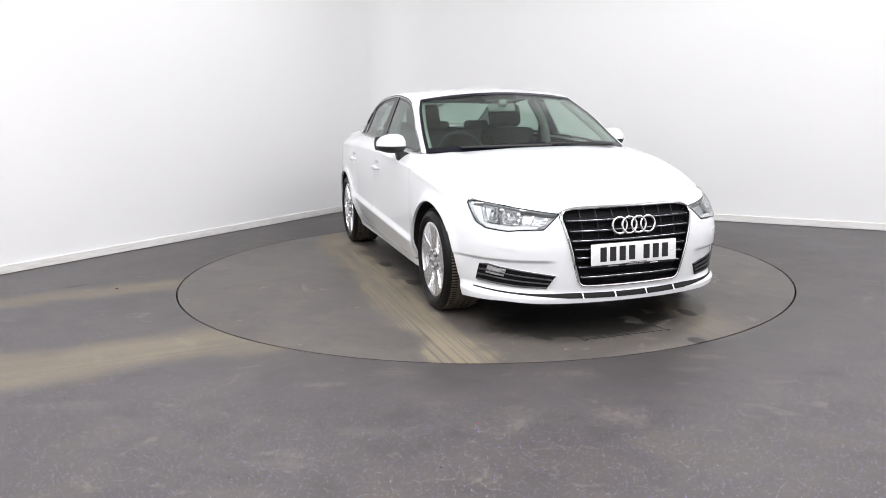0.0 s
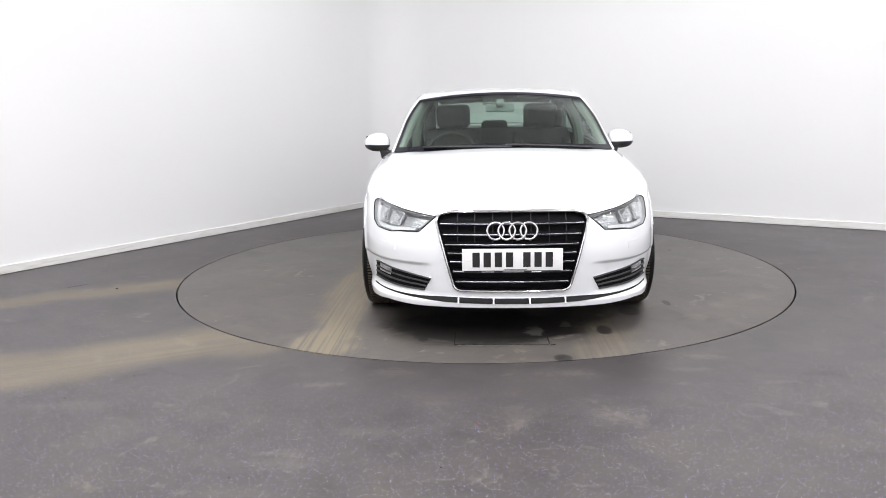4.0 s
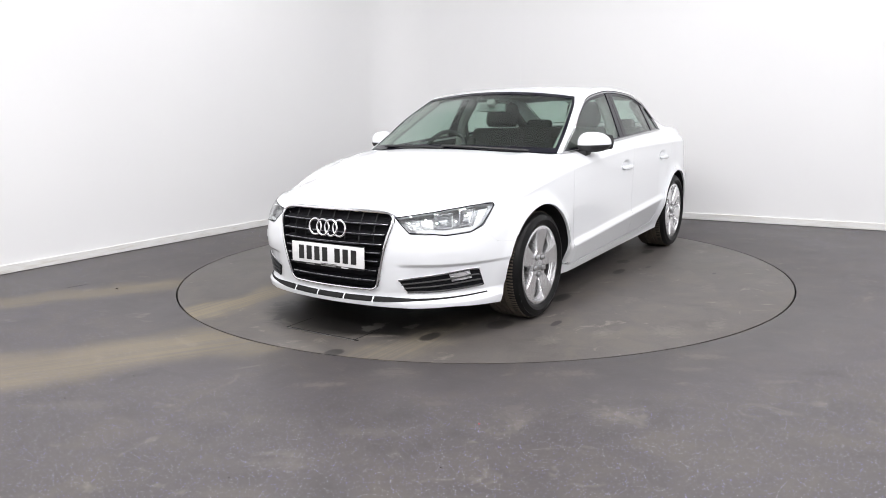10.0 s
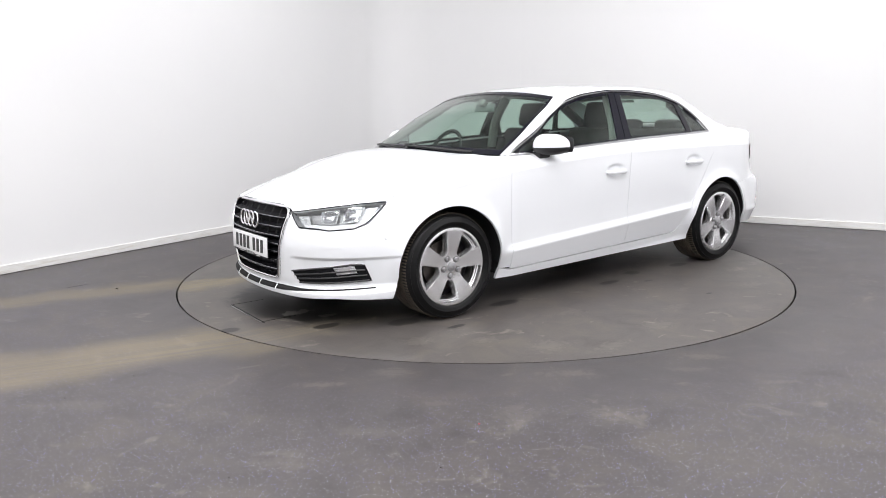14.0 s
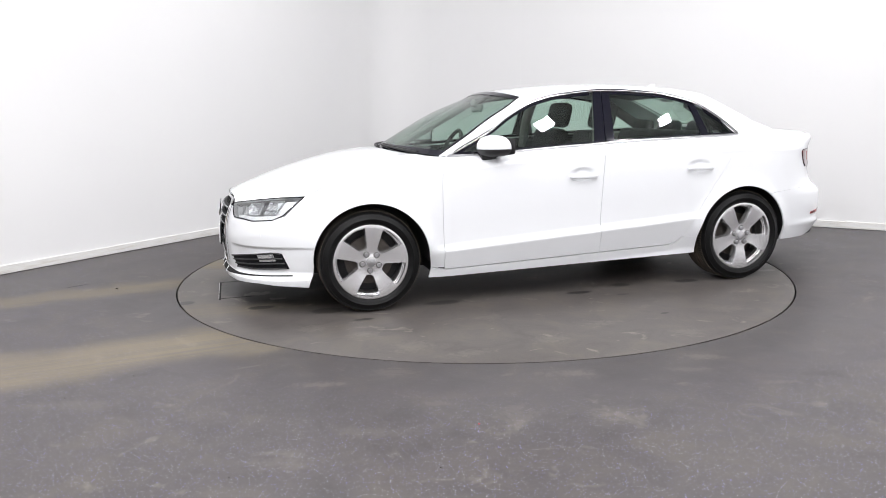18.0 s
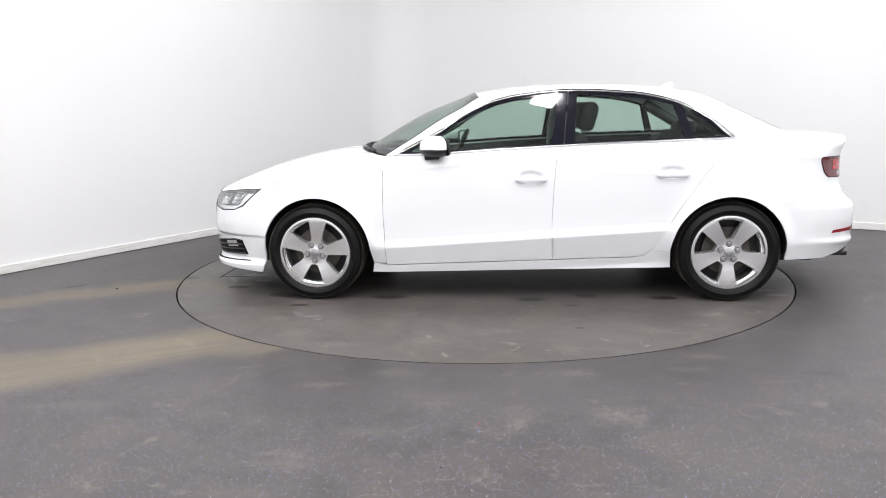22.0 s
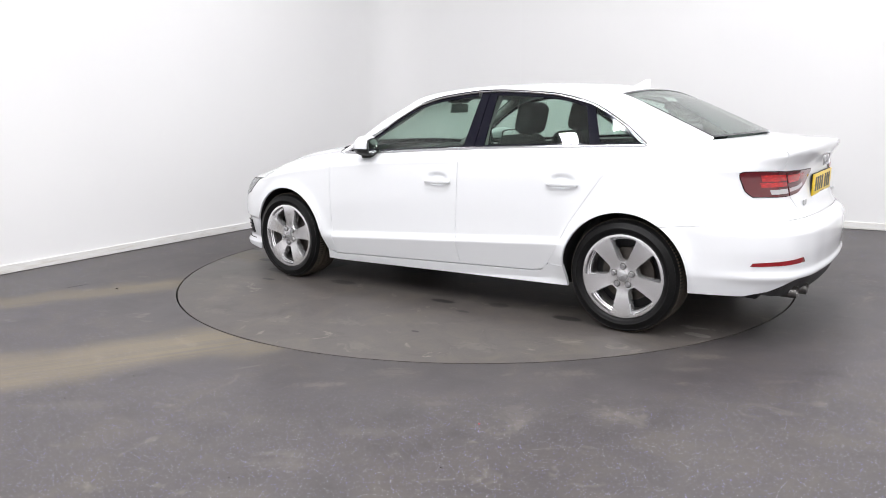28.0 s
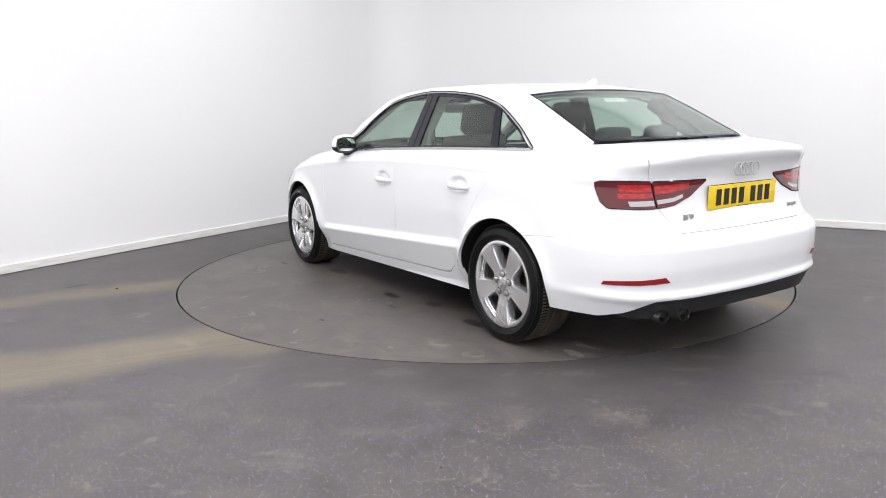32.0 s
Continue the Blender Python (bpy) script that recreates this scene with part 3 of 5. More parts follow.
def skin(s, z):
    """The car's outer skin: s along its outline in plan from nose to tail, z the height."""
    s, z = np.broadcast_arrays(np.asarray(s, float), np.asarray(z, float))
    x, y = np.interp(s, _len, _dense[:, 0]), np.interp(s, _len, _dense[:, 1])
    nx, ny = np.interp(s, _len, _nrm[:, 0]), np.interp(s, _len, _nrm[:, 1])
    zs, ze = shoulder_z(x), edge_z(x)
    # sides: undercut sill, lower crease, shallow hollow, shoulder, rounded top
    zc = 0.400 - 0.0616 * x
    crease = ease(x, -1.05, -0.85) * ease(-x, -1.0, -0.8)
    low = np.where(z < zc, 0.010 + 0.042 * np.clip((zc - z) / 0.13, 0, 1.6), 0.010 + 0.016 * ease(z, zc, zc + 0.05) - 0.012 * ease(z, zc + 0.08, zs - 0.04))
    plain = 0.012 + (0.035 + 0.036 * ease(x, -1.25, -1.08) * ease(-x, -1.2, -1.03)) * ease(-z, -0.40, -0.17)
    side = crease * low + (1 - crease) * plain
    brow = ease(z, zs - 0.10, zs + 0.01)
    side = side * (1 - 0.6 * brow) + 0.012 * brow + 0.006 * ease(z, zs - 0.30, zs - 0.06)
    over = np.clip((z - zs) / np.maximum(ze - zs, 1e-3), 0, 1.3)
    side = side * (1 - np.clip(over, 0, 1)) + (y - edge_y(x)) * np.where(over > 0, over ** 1.7, 0)
    for cx, cz, cr in (ARCH_F, ARCH_R):
        r = np.hypot(x - cx, z - cz)
        side = side - 0.016 * ease(z, 0.22, 0.42) * np.where(z < 0.80, np.exp(-((np.maximum(r - cr, 0)) / 0.045) ** 2), 0)
    front, rear = ease(-s, -S_SIDE_F, -S_NOSE), ease(s, S_SIDE_R, S_TAIL)
    ledge = 0.016 * ease(s, S_FOG, S_FOG + 0.12) * ease(z, 0.235, 0.270) * (1 - ease(z, 0.405, 0.428))
    depth = side * (1 - front) * (1 - rear) + (nose_in(z) + ledge) * front + tail_in(z) * rear
    return np.stack([x - nx * depth, y - ny * depth, z], -1)


def sk(points, n, smooth=False):
    """A line on the skin's (s, z) chart."""
    return spline(points, n, smooth)


def X(x, z):
    return (float(s_of_x(x)), z)


def F(y, z):
    return (float(s_front(y)), z)


def R(y, z):
    return (float(s_rear(y)), z)


def arch(a, start, end, n=40):
    """Part of a wheel arch's rim, from one angle to another (degrees, 0 forwards, 90 up)."""
    return [X(a[0] + a[2] * math.cos(radians(k)), a[1] + a[2] * math.sin(radians(k))) for k in np.linspace(start, end, n)]


def runs(*legs):
    """A chart line from legs of (points, steps), so that opposite edges step together."""
    out = [sk(p, n + 1)[(1 if k else 0):] for k, (p, n) in enumerate(legs)]
    return np.concatenate(out)


def chart(bottom, top, left, right, nu, nv):
    return coons(sk(bottom, nu), sk(top, nu), sk(left, nv), sk(right, nv))


def on_skin(c, side=1):
    g = skin(c[..., 0], c[..., 1])
    return g if side > 0 else flip(g)


def outward(c, side=1):
    """The skin's normals on a chart."""
    u, z, h = c[..., 0], c[..., 1], 0.004
    n = np.cross(skin(u + h, z) - skin(u - h, z), skin(u, z + h) - skin(u, z - h))
    n /= np.linalg.norm(n, axis=-1, keepdims=True)
    out = skin(u, z) - MID
    n = n if (n * out).sum() > 0 else -n
    return n if side > 0 else flip(n)


def edge_line(x0, x1, n=30):
    return [X(x, float(edge_z(x))) for x in np.linspace(x0, x1, n)]


SIDES = (1, -1)
SILL = lambda x: 0.262 - 0.032 * x


def build_body(car):
    for side in SIDES:
        # front wing
        rim = arch(ARCH_F, 34.5, 176)
        b = runs(([X(1.823, 0.613), X(1.793, 0.563), X(1.740, 0.521), X(1.64, 0.511), rim[0]], 20), (rim, 84), ([rim[-1], X(0.938, 0.28), X(0.935, 0.248), X(0.850, 0.245)], 16))
        t = runs((edge_line(1.707, 1.62), 20), (edge_line(1.62, 0.94), 84), (edge_line(0.94, 0.85), 16))
        c = coons(b, t, sk([b[0], X(1.770, 0.667), X(1.718, 0.714), t[0]], 40), sk([b[-1], X(0.859, 0.55), X(0.859, 0.75), t[-1]], 40))
        flange = skin(*np.array(edge_line(1.712, 1.30)).T) * np.array([1, side, 1]) + np.array([0, -0.004 * side, -0.009])
        tube("wing_flange", flange, 0.007, paint, car, sides=8)
        sheet("front_wing", on_skin(c, side), paint, car, 0.012, nrm=outward(c, side))
        # doors
        b = [X(0.8475, SILL(0.8475)), X(-0.228, SILL(-0.228))]
        t = edge_line(0.8475, -0.248)
        c = chart(b, t, [b[0], X(0.8565, 0.55), X(0.8565, 0.75), t[0]], [b[1], X(-0.217, 0.5), X(-0.230, 0.75), t[-1]], 150, 110)
        door = sheet("front_door", dished(on_skin(c, side), -0.088, 0.788, side), paint, car, 0.02)
        build_handle(door, -0.088, 0.784, side)
        b = [X(-0.2305, SILL(-0.2305)), X(-0.74, SILL(-0.74)), X(-0.80, SILL(-0.80) + 0.008), X(-0.845, 0.33)]
        t = edge_line(-0.2505, -1.15) + [X(-1.245, float(edge_z(-1.245)))]
        r = [b[-1], X(-0.90, 0.415), X(-1.0, 0.588), X(-1.135, 0.78), X(-1.225, 0.90), t[-1]]
        c = chart(b, t, [b[0], X(-0.2195, 0.5), X(-0.2325, 0.75), t[0]], r, 140, 110)
        door = sheet("rear_door", dished(on_skin(c, side), -0.955, 0.809, side), paint, car, 0.02)
        build_handle(door, -0.955, 0.805, side)
        # sill
        b = [X(0.945, 0.180), X(-0.97, 0.212)]
        t = [X(0.932, 0.245), X(0.85, SILL(0.85) - 0.009), X(-0.74, SILL(-0.74) - 0.009), X(-0.80, SILL(-0.8) - 0.002), X(-0.853, 0.335), X(-0.957, 0.3345)]
        c = chart(b, t, [b[0], t[0]], [b[1], t[-1]], 80, 14)
        sheet("sill", on_skin(c, side), paint, car, 0.02, lift=0.0015, nrm=outward(c, side))
        # rear quarter, round to the tail lamp
        rim = arch(ARCH_R, 4, 124)
        l = [X(-0.851, 0.336), X(-0.9035, 0.4185), X(-1.0025, 0.588), X(-1.1378, 0.781), X(-1.228, 0.901), X(-1.248, float(edge_z(-1.248)))]
        b = runs((arch(ARCH_R, 4, 62), 50), (arch(ARCH_R, 62, 124), 40), ([rim[-1], X(-1.60, 0.613), X(-1.90, 0.633), R(0.62, 0.648), R(0.449, 0.6495)], 60))
        t = runs((l, 50), (edge_line(-1.248, -1.56), 40), (edge_line(-1.56, -1.80) + [R(0.74, 1.004), R(0.69, 0.997), R(0.649, 0.988)], 60))
        r = [b[-1], R(0.487, 0.668), R(0.518, 0.70), R(0.588, 0.78), R(0.637, 0.90), t[-1]]
        c = coons(b, t, sk([b[0], t[0]], 60), sk(r, 60))
        sheet("rear_quarter", on_skin(c, side), paint, car, 0.012, nrm=outward(c, side))
    # bumpers, each one piece from wheel arch to wheel arch
    b = [F(0, 0.188), F(0.5, 0.188), F(0.68, 0.195), X(1.80, 0.180), X(1.705, 0.172)]
    t = [F(0, 0.705), F(0.30, 0.700), F(0.405, 0.672), F(0.50, 0.585), F(0.66, 0.580), F(0.76, 0.592), X(1.8235, 0.6125), X(1.7934, 0.5627), X(1.7403, 0.5207), X(1.64, 0.5107), arch(ARCH_F, 34.45, 34.45, 1)[0]]
    c = chart(b, t, [b[0], t[0]], [b[-1], X(1.678, 0.25)] + arch(ARCH_F, -3, 33.5, 24) + [t[-1]], 260, 150)
    half, out = on_skin(c), outward(c)
    front_bumper = sheet("front_bumper", np.concatenate([half[::-1], flip(half)[1:]]), paint, car, 0.012, nrm=np.concatenate([out[::-1], flip(out)[1:]]), keep=lambda p: not in_grille(p[1], p[2], -0.004))
    b = [X(-1.672, 0.262), X(-1.80, 0.262), R(0.80, 0.262), R(0.74, 0.290), R(0.62, 0.352), R(0.40, 0.352), R(0, 0.352)]
    t = [arch(ARCH_R, 124.5, 124.5, 1)[0], X(-1.60, 0.6118), X(-1.90, 0.6318), R(0.70, 0.6445), R(0.5, 0.6475), R(0, 0.6475)]
    c = chart(b, t, [b[0]] + arch(ARCH_R, 186, 126, 24) + [t[0]], [b[-1], t[-1]], 130, 50)
    half, out = on_skin(c), outward(c)
    rear_bumper = sheet("rear_bumper", np.concatenate([half, flip(half)[-2::-1]]), paint, car, 0.012, nrm=np.concatenate([out, flip(out)[-2::-1]]))
    # raised lips round the wheel arches
    for a, start, end in ((ARCH_F, 37, 168), (ARCH_R, 14, 122)):
        for side in SIDES:
            k = np.linspace(start, end, 70)
            wide = 0.036 * np.minimum(1, np.minimum(k - start, end - k) / 14 + 0.25)
            rad = a[2] + 0.001 + np.linspace(0, 1, 7)[None] * wide[:, None]
            x, z = a[0] + rad * np.cos(np.radians(k))[:, None], a[1] + rad * np.sin(np.radians(k))[:, None]
            c = np.stack([s_of_x(x), z], -1)
            sheet("arch_lip", on_skin(c, side), paint, car, 0.004, lift=0.0045, nrm=outward(c, side))
    # dark inner shell, seen only through the joints
    g = skin(np.linspace(s_of_x(1.9), S_END, 160)[:, None], np.linspace(0.29, 0.93, 30)[None])
    for side in SIDES:
        gg = g * np.array([0.985, 0.972, 1.0])
        keep = lambda p: all(math.hypot(p[0] - a[0], p[2] - a[1]) > a[2] + 0.12 for a in (ARCH_F, ARCH_R)) and p[2] < edge_z(p[0]) - 0.03 and (p[0] > -1.6 or p[2] > 0.38)
        sheet("inner_panel", gg if side > 0 else flip(gg), paint, car, 0.004, keep=keep)
    return front_bumper, rear_bumper


def dished(g, x, z, side):
    """A door's skin pressed in to a finger cup behind the handle."""
    r = ((g[..., 0] - x - 0.004) / 0.072) ** 2 + ((g[..., 2] - z - 0.010) / 0.034) ** 2
    g = g.copy()
    g[..., 1] -= side * 0.012 * np.clip(1.25 * np.exp(-r ** 2) - 0.02, 0, 1)
    return g


def build_handle(door, x, z, side):
    """A body-coloured pull handle: two feet and a flat bar with rounded ends."""
    y = float(skin(s_of_x(x), z)[1])
    sx = np.linspace(-0.100, 0.100, 21)
    fall = np.abs(sx / 0.100) ** 5
    line = np.stack([x + sx, (y + 0.020 - 0.012 * fall) * side, z + 0 * sx], 1)
    wide = np.interp(np.abs(sx), [0, 0.06, 0.092, 0.1], [0.0165, 0.0150, 0.0105, 0.004])
    ang = np.linspace(0, 2 * np.pi, 14, endpoint=False)
    co, si = np.cos(ang), np.sin(ang)
    ring = np.stack([np.repeat(line[:, :1], 14, 1), line[:, 1:2] + 0.0075 * co[None] * np.minimum(1, wide / 0.0105)[:, None], line[:, 2:3] + wide[:, None] * np.sign(si) * np.abs(si) ** 0.8], -1)
    faces = [(i * 14 + j, i * 14 + (j + 1) % 14, (i + 1) * 14 + (j + 1) % 14, (i + 1) * 14 + j) for i in range(20) for j in range(14)] + [tuple(range(14)), tuple(280 + j for j in range(14))]
    bar = mesh_part("handle", ring.reshape(-1, 3), faces, paint, door)
    for end in (-0.082, 0.080):
        bm = bmesh.new()
        box(bm, (x + end - 0.013, y - 0.012 if side > 0 else -y - 0.014, z - 0.011), (x + end + 0.013, y + 0.014 if side > 0 else -y + 0.012, z + 0.011), 0.004)
        part("handle_foot", bm, paint, bar)


GRILLE = [(0.31, 0.697), (0.375, 0.688), (0.402, 0.655), (0.388, 0.600), (0.312, 0.305), (0.295, 0.284), (0.262, 0.276)]


def in_grille(y, z, shrink=0.0):
    if not (0.276 + shrink < z < 0.697 - shrink):
        return False
    zs, ys = [p[1] for p in GRILLE][::-1], [p[0] for p in GRILLE][::-1]
    return abs(y) < np.interp(z, zs, ys) - shrink


def build_top(car):
    # bonnet: from above grille and lamps back to the scuttle
    v = np.linspace(-1, 1, 81)
    w = np.abs(v)
    knots = [F(0, 0.709), F(0.30, 0.704), F(0.392, 0.688), F(0.425, 0.673), F(0.55, 0.6895), F(0.68, 0.7075), X(1.86, 0.7195), X(1.712, float(edge_z(1.712)) + 0.0005)]
    at = [0, 0.38, 0.50, 0.55, 0.70, 0.83, 0.92, 1.0]
    lead = skin(np.interp(w, at, [k[0] for k in knots]), np.interp(w, at, [k[1] for k in knots]))
    xr = 0.852 + 0.270 * (1 - v ** 2) ** 0.8
    u = np.linspace(0, 1, 80)[:, None]
    x = lead[:, 0] * (1 - u) + xr * u
    y = lead[:, 1] * (1 - u) + w * 0.742 * u
    xe = x[:, :1]
    side_y = skin(s_of_x(np.minimum(xe, 1.72)), edge_z(np.minimum(xe, 1.72)))[..., 1] - 0.0015
    y = y + w[None] ** 4 * (side_y - y[:, :1])
    y = y * np.sign(v)[None]
    centre = pchip([0.84, 1.08, 1.25, 1.45, 1.7, 1.9, 2.02, 2.08, 2.13], [0.965, 0.972, 0.962, 0.930, 0.866, 0.798, 0.748, 0.722, 0.700])
    ez = lambda x: np.where(x < 1.72, edge_z(x), np.interp(x, [1.72, 1.93, 2.06, 2.13], [float(edge_z(1.72)), 0.712, 0.690, 0.68]))
    base = lambda x: ez(x) + (centre(x) - ez(x)) * (1 - w[None] ** 2.4)
    z = base(x) + (1 - u) ** 3 * (lead[:, 2] - base(lead[None, :, 0]))
    # two soft ridges that run from the grille's corners to the screen pillars
    z = z + 0.005 * np.exp(-((w - (0.58 + 0.24 * u)) / 0.07) ** 2) * ease(u, 0.05, 0.4)
    sheet("bonnet", np.stack([x, y, z], -1), paint, car, 0.014)

    # glasshouse lines: lower edge (over the side windows) and upper edge (screen sides and roof gutter)
    lower = [(0.800, 0.765, 0.930), (0.66, 0.738, 1.000), (0.50, 0.715, 1.080), (0.347, 0.686, 1.180), (0.161, 0.652, 1.266), (-0.022, 0.633, 1.305), (-0.343, 0.622, 1.330), (-0.727, 0.630, 1.308),
             (-1.0, 0.648, 1.250), (-1.206, 0.672, 1.143), (-1.375, 0.698, 1.014), (-1.52, 0.684, 1.016), (-1.70, 0.662, 1.018)]
    upper = [(0.846, 0.750, 0.940), (0.672, 0.722, 1.043), (0.480, 0.682, 1.165), (0.345, 0.645, 1.238), (0.245, 0.607, 1.296), (0.105, 0.584, 1.330), (-0.022, 0.570, 1.346), (-0.343, 0.562, 1.362), (-0.727, 0.556, 1.352),
             (-1.0, 0.556, 1.326), (-1.155, 0.550, 1.299), (-1.36, 0.557, 1.212), (-1.52, 0.566, 1.137), (-1.69, 0.577, 1.058)]
    n = 110
    lo, up = spline(lower, n), spline(upper, n)
    v = np.linspace(0, 1, 14)[None, :, None]
    g = lo[:, None] * (1 - v) + up[:, None] * v
    nn = normals(g)
    if (nn[..., 1]).sum() < 0:
        nn = -nn
    g = g + nn * 0.012 * np.sin(np.pi * v) ** 0.8
    for side in SIDES:
        sheet("side_frame", g if side > 0 else flip(g), paint, car, 0.02)
    # roof between the gutters
    k0, k1 = 4, 10
    gut = spline(upper[k0:k1 + 1], 60)
    v = np.linspace(-1, 1, 41)[None]
    bow = 0.085 * (1 - v ** 2)
    x = gut[:, 0][:, None] + np.interp(np.linspace(0, 1, 60), [0, 0.12, 0.9, 1], [0.60, 0.30, -0.1, -0.15])[:, None] * bow
    crown = np.interp(np.linspace(0, 1, 60), [0, 0.12, 0.3, 0.5, 0.85, 1], [0.047, 0.032, 0.026, 0.026, 0.028, 0.028])[:, None]
    z = gut[:, 2][:, None] + crown * (1 - np.abs(v) ** 2.4)
    y = gut[:, 1][:, None] * v
    roof = np.stack([x, y, z], -1)
    sheet("roof", roof, paint, car, 0.02)
    # windscreen and rear screen
    def screen(name, edge_lo, edge_hi, sag_lo, sag_hi, lift, mat, shade, label, bulge=0.0):
        """Glass between a foot line and a head line, bowed forwards in the middle, with a black printed border."""
        v = np.r_[-1, -0.975, -0.95, np.linspace(-0.92, 0.92, 43), 0.95, 0.975, 1][None]
        u = np.linspace(0, 1, 40)[:, None]
        e = spline(edge_lo, 40)
        foot, head = sag_lo, sag_hi
        x = e[:, 0][:, None] + (foot[0] * (1 - u) + head[0] * u) * (1 - v ** 2) + bulge * np.sin(np.pi * u) * (1 - v ** 2)
        z = e[:, 2][:, None] + (foot[1] * (1 - u) + head[1] * u + lift * np.sin(np.pi * u)) * (1 - v ** 2)
        y = e[:, 1][:, None] * v * 0.997
        g = np.stack([x, y, z], -1)
        ob = sheet(name, g, mat, car, 0.004, lift=-0.002, label=label)
        bu, bv = shade
        for (u0, u1, v0, v1) in ((0, bu[0], 0, 49), (40 - bu[1], 40, 0, 49), (bu[0] - 1, 41 - bu[1], 0, bv), (bu[0] - 1, 41 - bu[1], 49 - bv, 49)):
            sheet("printed_border", g[u0:u1, v0:v1], gloss_black, ob, 0.002, lift=0.0005)
        return g
    ws = screen("windscreen", [(0.846, 0.748, 0.940), (0.672, 0.720, 1.043), (0.480, 0.680, 1.165), (0.345, 0.643, 1.238), (0.249, 0.605, 1.296)], None, (0.241, 0.022), (0.048, 0.046), 0.012, glass, ((4, 3), 2), "greenish tinted windscreen", 0.034)
    rs = screen("rear_screen", [(-1.69, 0.573, 1.060), (-1.52, 0.564, 1.138), (-1.36, 0.555, 1.213), (-1.160, 0.548, 1.298)], None, (-0.10, 0.006), (-0.010, 0.028), 0.010, glass, ((2, 2), 2), "greenish tinted rear screen")
    # boot lid: top and rear face in one bent sheet
    v = np.linspace(-1, 1, 61)
    w = np.abs(v)
    rows = []
    xs0 = -1.699 - 0.096 * (1 - v ** 2)
    lip = skin(s_rear(w * 0.645), np.full_like(w, 0.985))
    sign = np.sign(v)
    for k in np.linspace(0, 0.985, 26):
        x = xs0 * (1 - k) + (lip[:, 0] - 0.030 * (1 - w ** 6)) * k
        y = v * 0.575 * (1 - k) + sign * lip[:, 1] * k
        zc = np.interp(k, [0, 0.5, 0.85, 1.0], [1.052, 1.040, 1.032, 1.024])
        z_edge = np.interp(k, [0, 0.5, 0.85, 1.0], [1.046, 1.022, 1.006, 0.994])
        rows.append(np.stack([x, y, z_edge + (zc - z_edge) * (1 - w ** 2.2)], -1))
    for zz in (0.985, 0.976, 0.966, 0.955, 0.940, 0.92, 0.90, 0.88, 0.86, 0.84, 0.82, 0.80, 0.78, 0.76, 0.74, 0.72, 0.70, 0.685, 0.672, 0.662, 0.655, 0.650):
        half = np.interp(zz, [0.65, 0.668, 0.70, 0.78, 0.90, 1.0], [0.446, 0.484, 0.515, 0.585, 0.634, 0.646])
        q = skin(s_rear(w * half), np.full_like(w, zz))
        spoiler = np.interp(zz, [0.90, 0.935, 0.968, 0.99], [0, 0.003, 0.024, 0.030])
        rise = np.interp(zz, [0.93, 0.985], [0, 1.0]) * (0.006 + 0.026 * (1 - w ** 2.2))
        rows.append(np.stack([q[:, 0] - spoiler * (1 - w ** 6), sign * q[:, 1], q[:, 2] + rise], -1))
    boot = sheet("boot_lid", np.array(rows), paint, car, 0.014)
    # shoulders between boot lid and quarter
    for side in SIDES:
        chart_line = spline(edge_line(-1.70, -1.80, 6) + [R(0.74, 1.004), R(0.69, 0.997), R(0.649, 0.988)], 26)
        e = skin(chart_line[:, 0], chart_line[:, 1])
        k = np.linspace(0, 1, 26)
        inner = np.stack([-1.699 * (1 - k) + lip[-1, 0] * k, 0.579 * (1 - k) + (lip[-1, 1] + 0.003) * k, np.interp(k, [0, 0.5, 0.85, 1.0], [1.047, 1.022, 1.004, 0.990])], -1)
        q = np.linspace(0, 1, 8)[None, :, None]
        g = e[:, None] * (1 - q) + inner[:, None] * q
        g[..., 2] += 0.008 * np.sin(np.pi * q[..., 0]) * (1 - k[:, None]) ** 0.5
        sheet("boot_shoulder", g if side > 0 else flip(g), paint, car, 0.01)
    return lo, up, ws, rs, boot


def glasshouse_point(x, z):
    """The side windows' surface."""
    k = np.clip((z - edge_z(x)) / 0.36, 0, 1)
    return np.stack([np.broadcast_to(x, np.shape(z)) * 1.0, edge_y(x) - 0.004 - 0.150 * k - 0.012 * k * k, np.asarray(z, float)], -1)


dlo_top = pchip([0.80, 0.66, 0.50, 0.347, 0.161, -0.022, -0.343, -0.727, -1.0, -1.206, -1.375], [0.930, 1.000, 1.080, 1.180, 1.266, 1.305, 1.330, 1.308, 1.250, 1.143, 1.014])


def window_grid(x0b, x0t, x1b, x1t, nu=40, nv=16, inset=0.0):
    """A window between two slanting ends, under the roof line."""
    u, v = np.linspace(0, 1, nu)[:, None], np.linspace(0, 1, nv)[None]
    xb = x0b + (x1b - x0b) * u
    xt = x0t + (x1t - x0t) * u
    x = xb * (1 - v) + xt * v
    zt = dlo_top(xt) - inset
    zb = edge_z(xb) + inset
    z = zb * (1 - v) + zt * v
    return glasshouse_point(x, z)


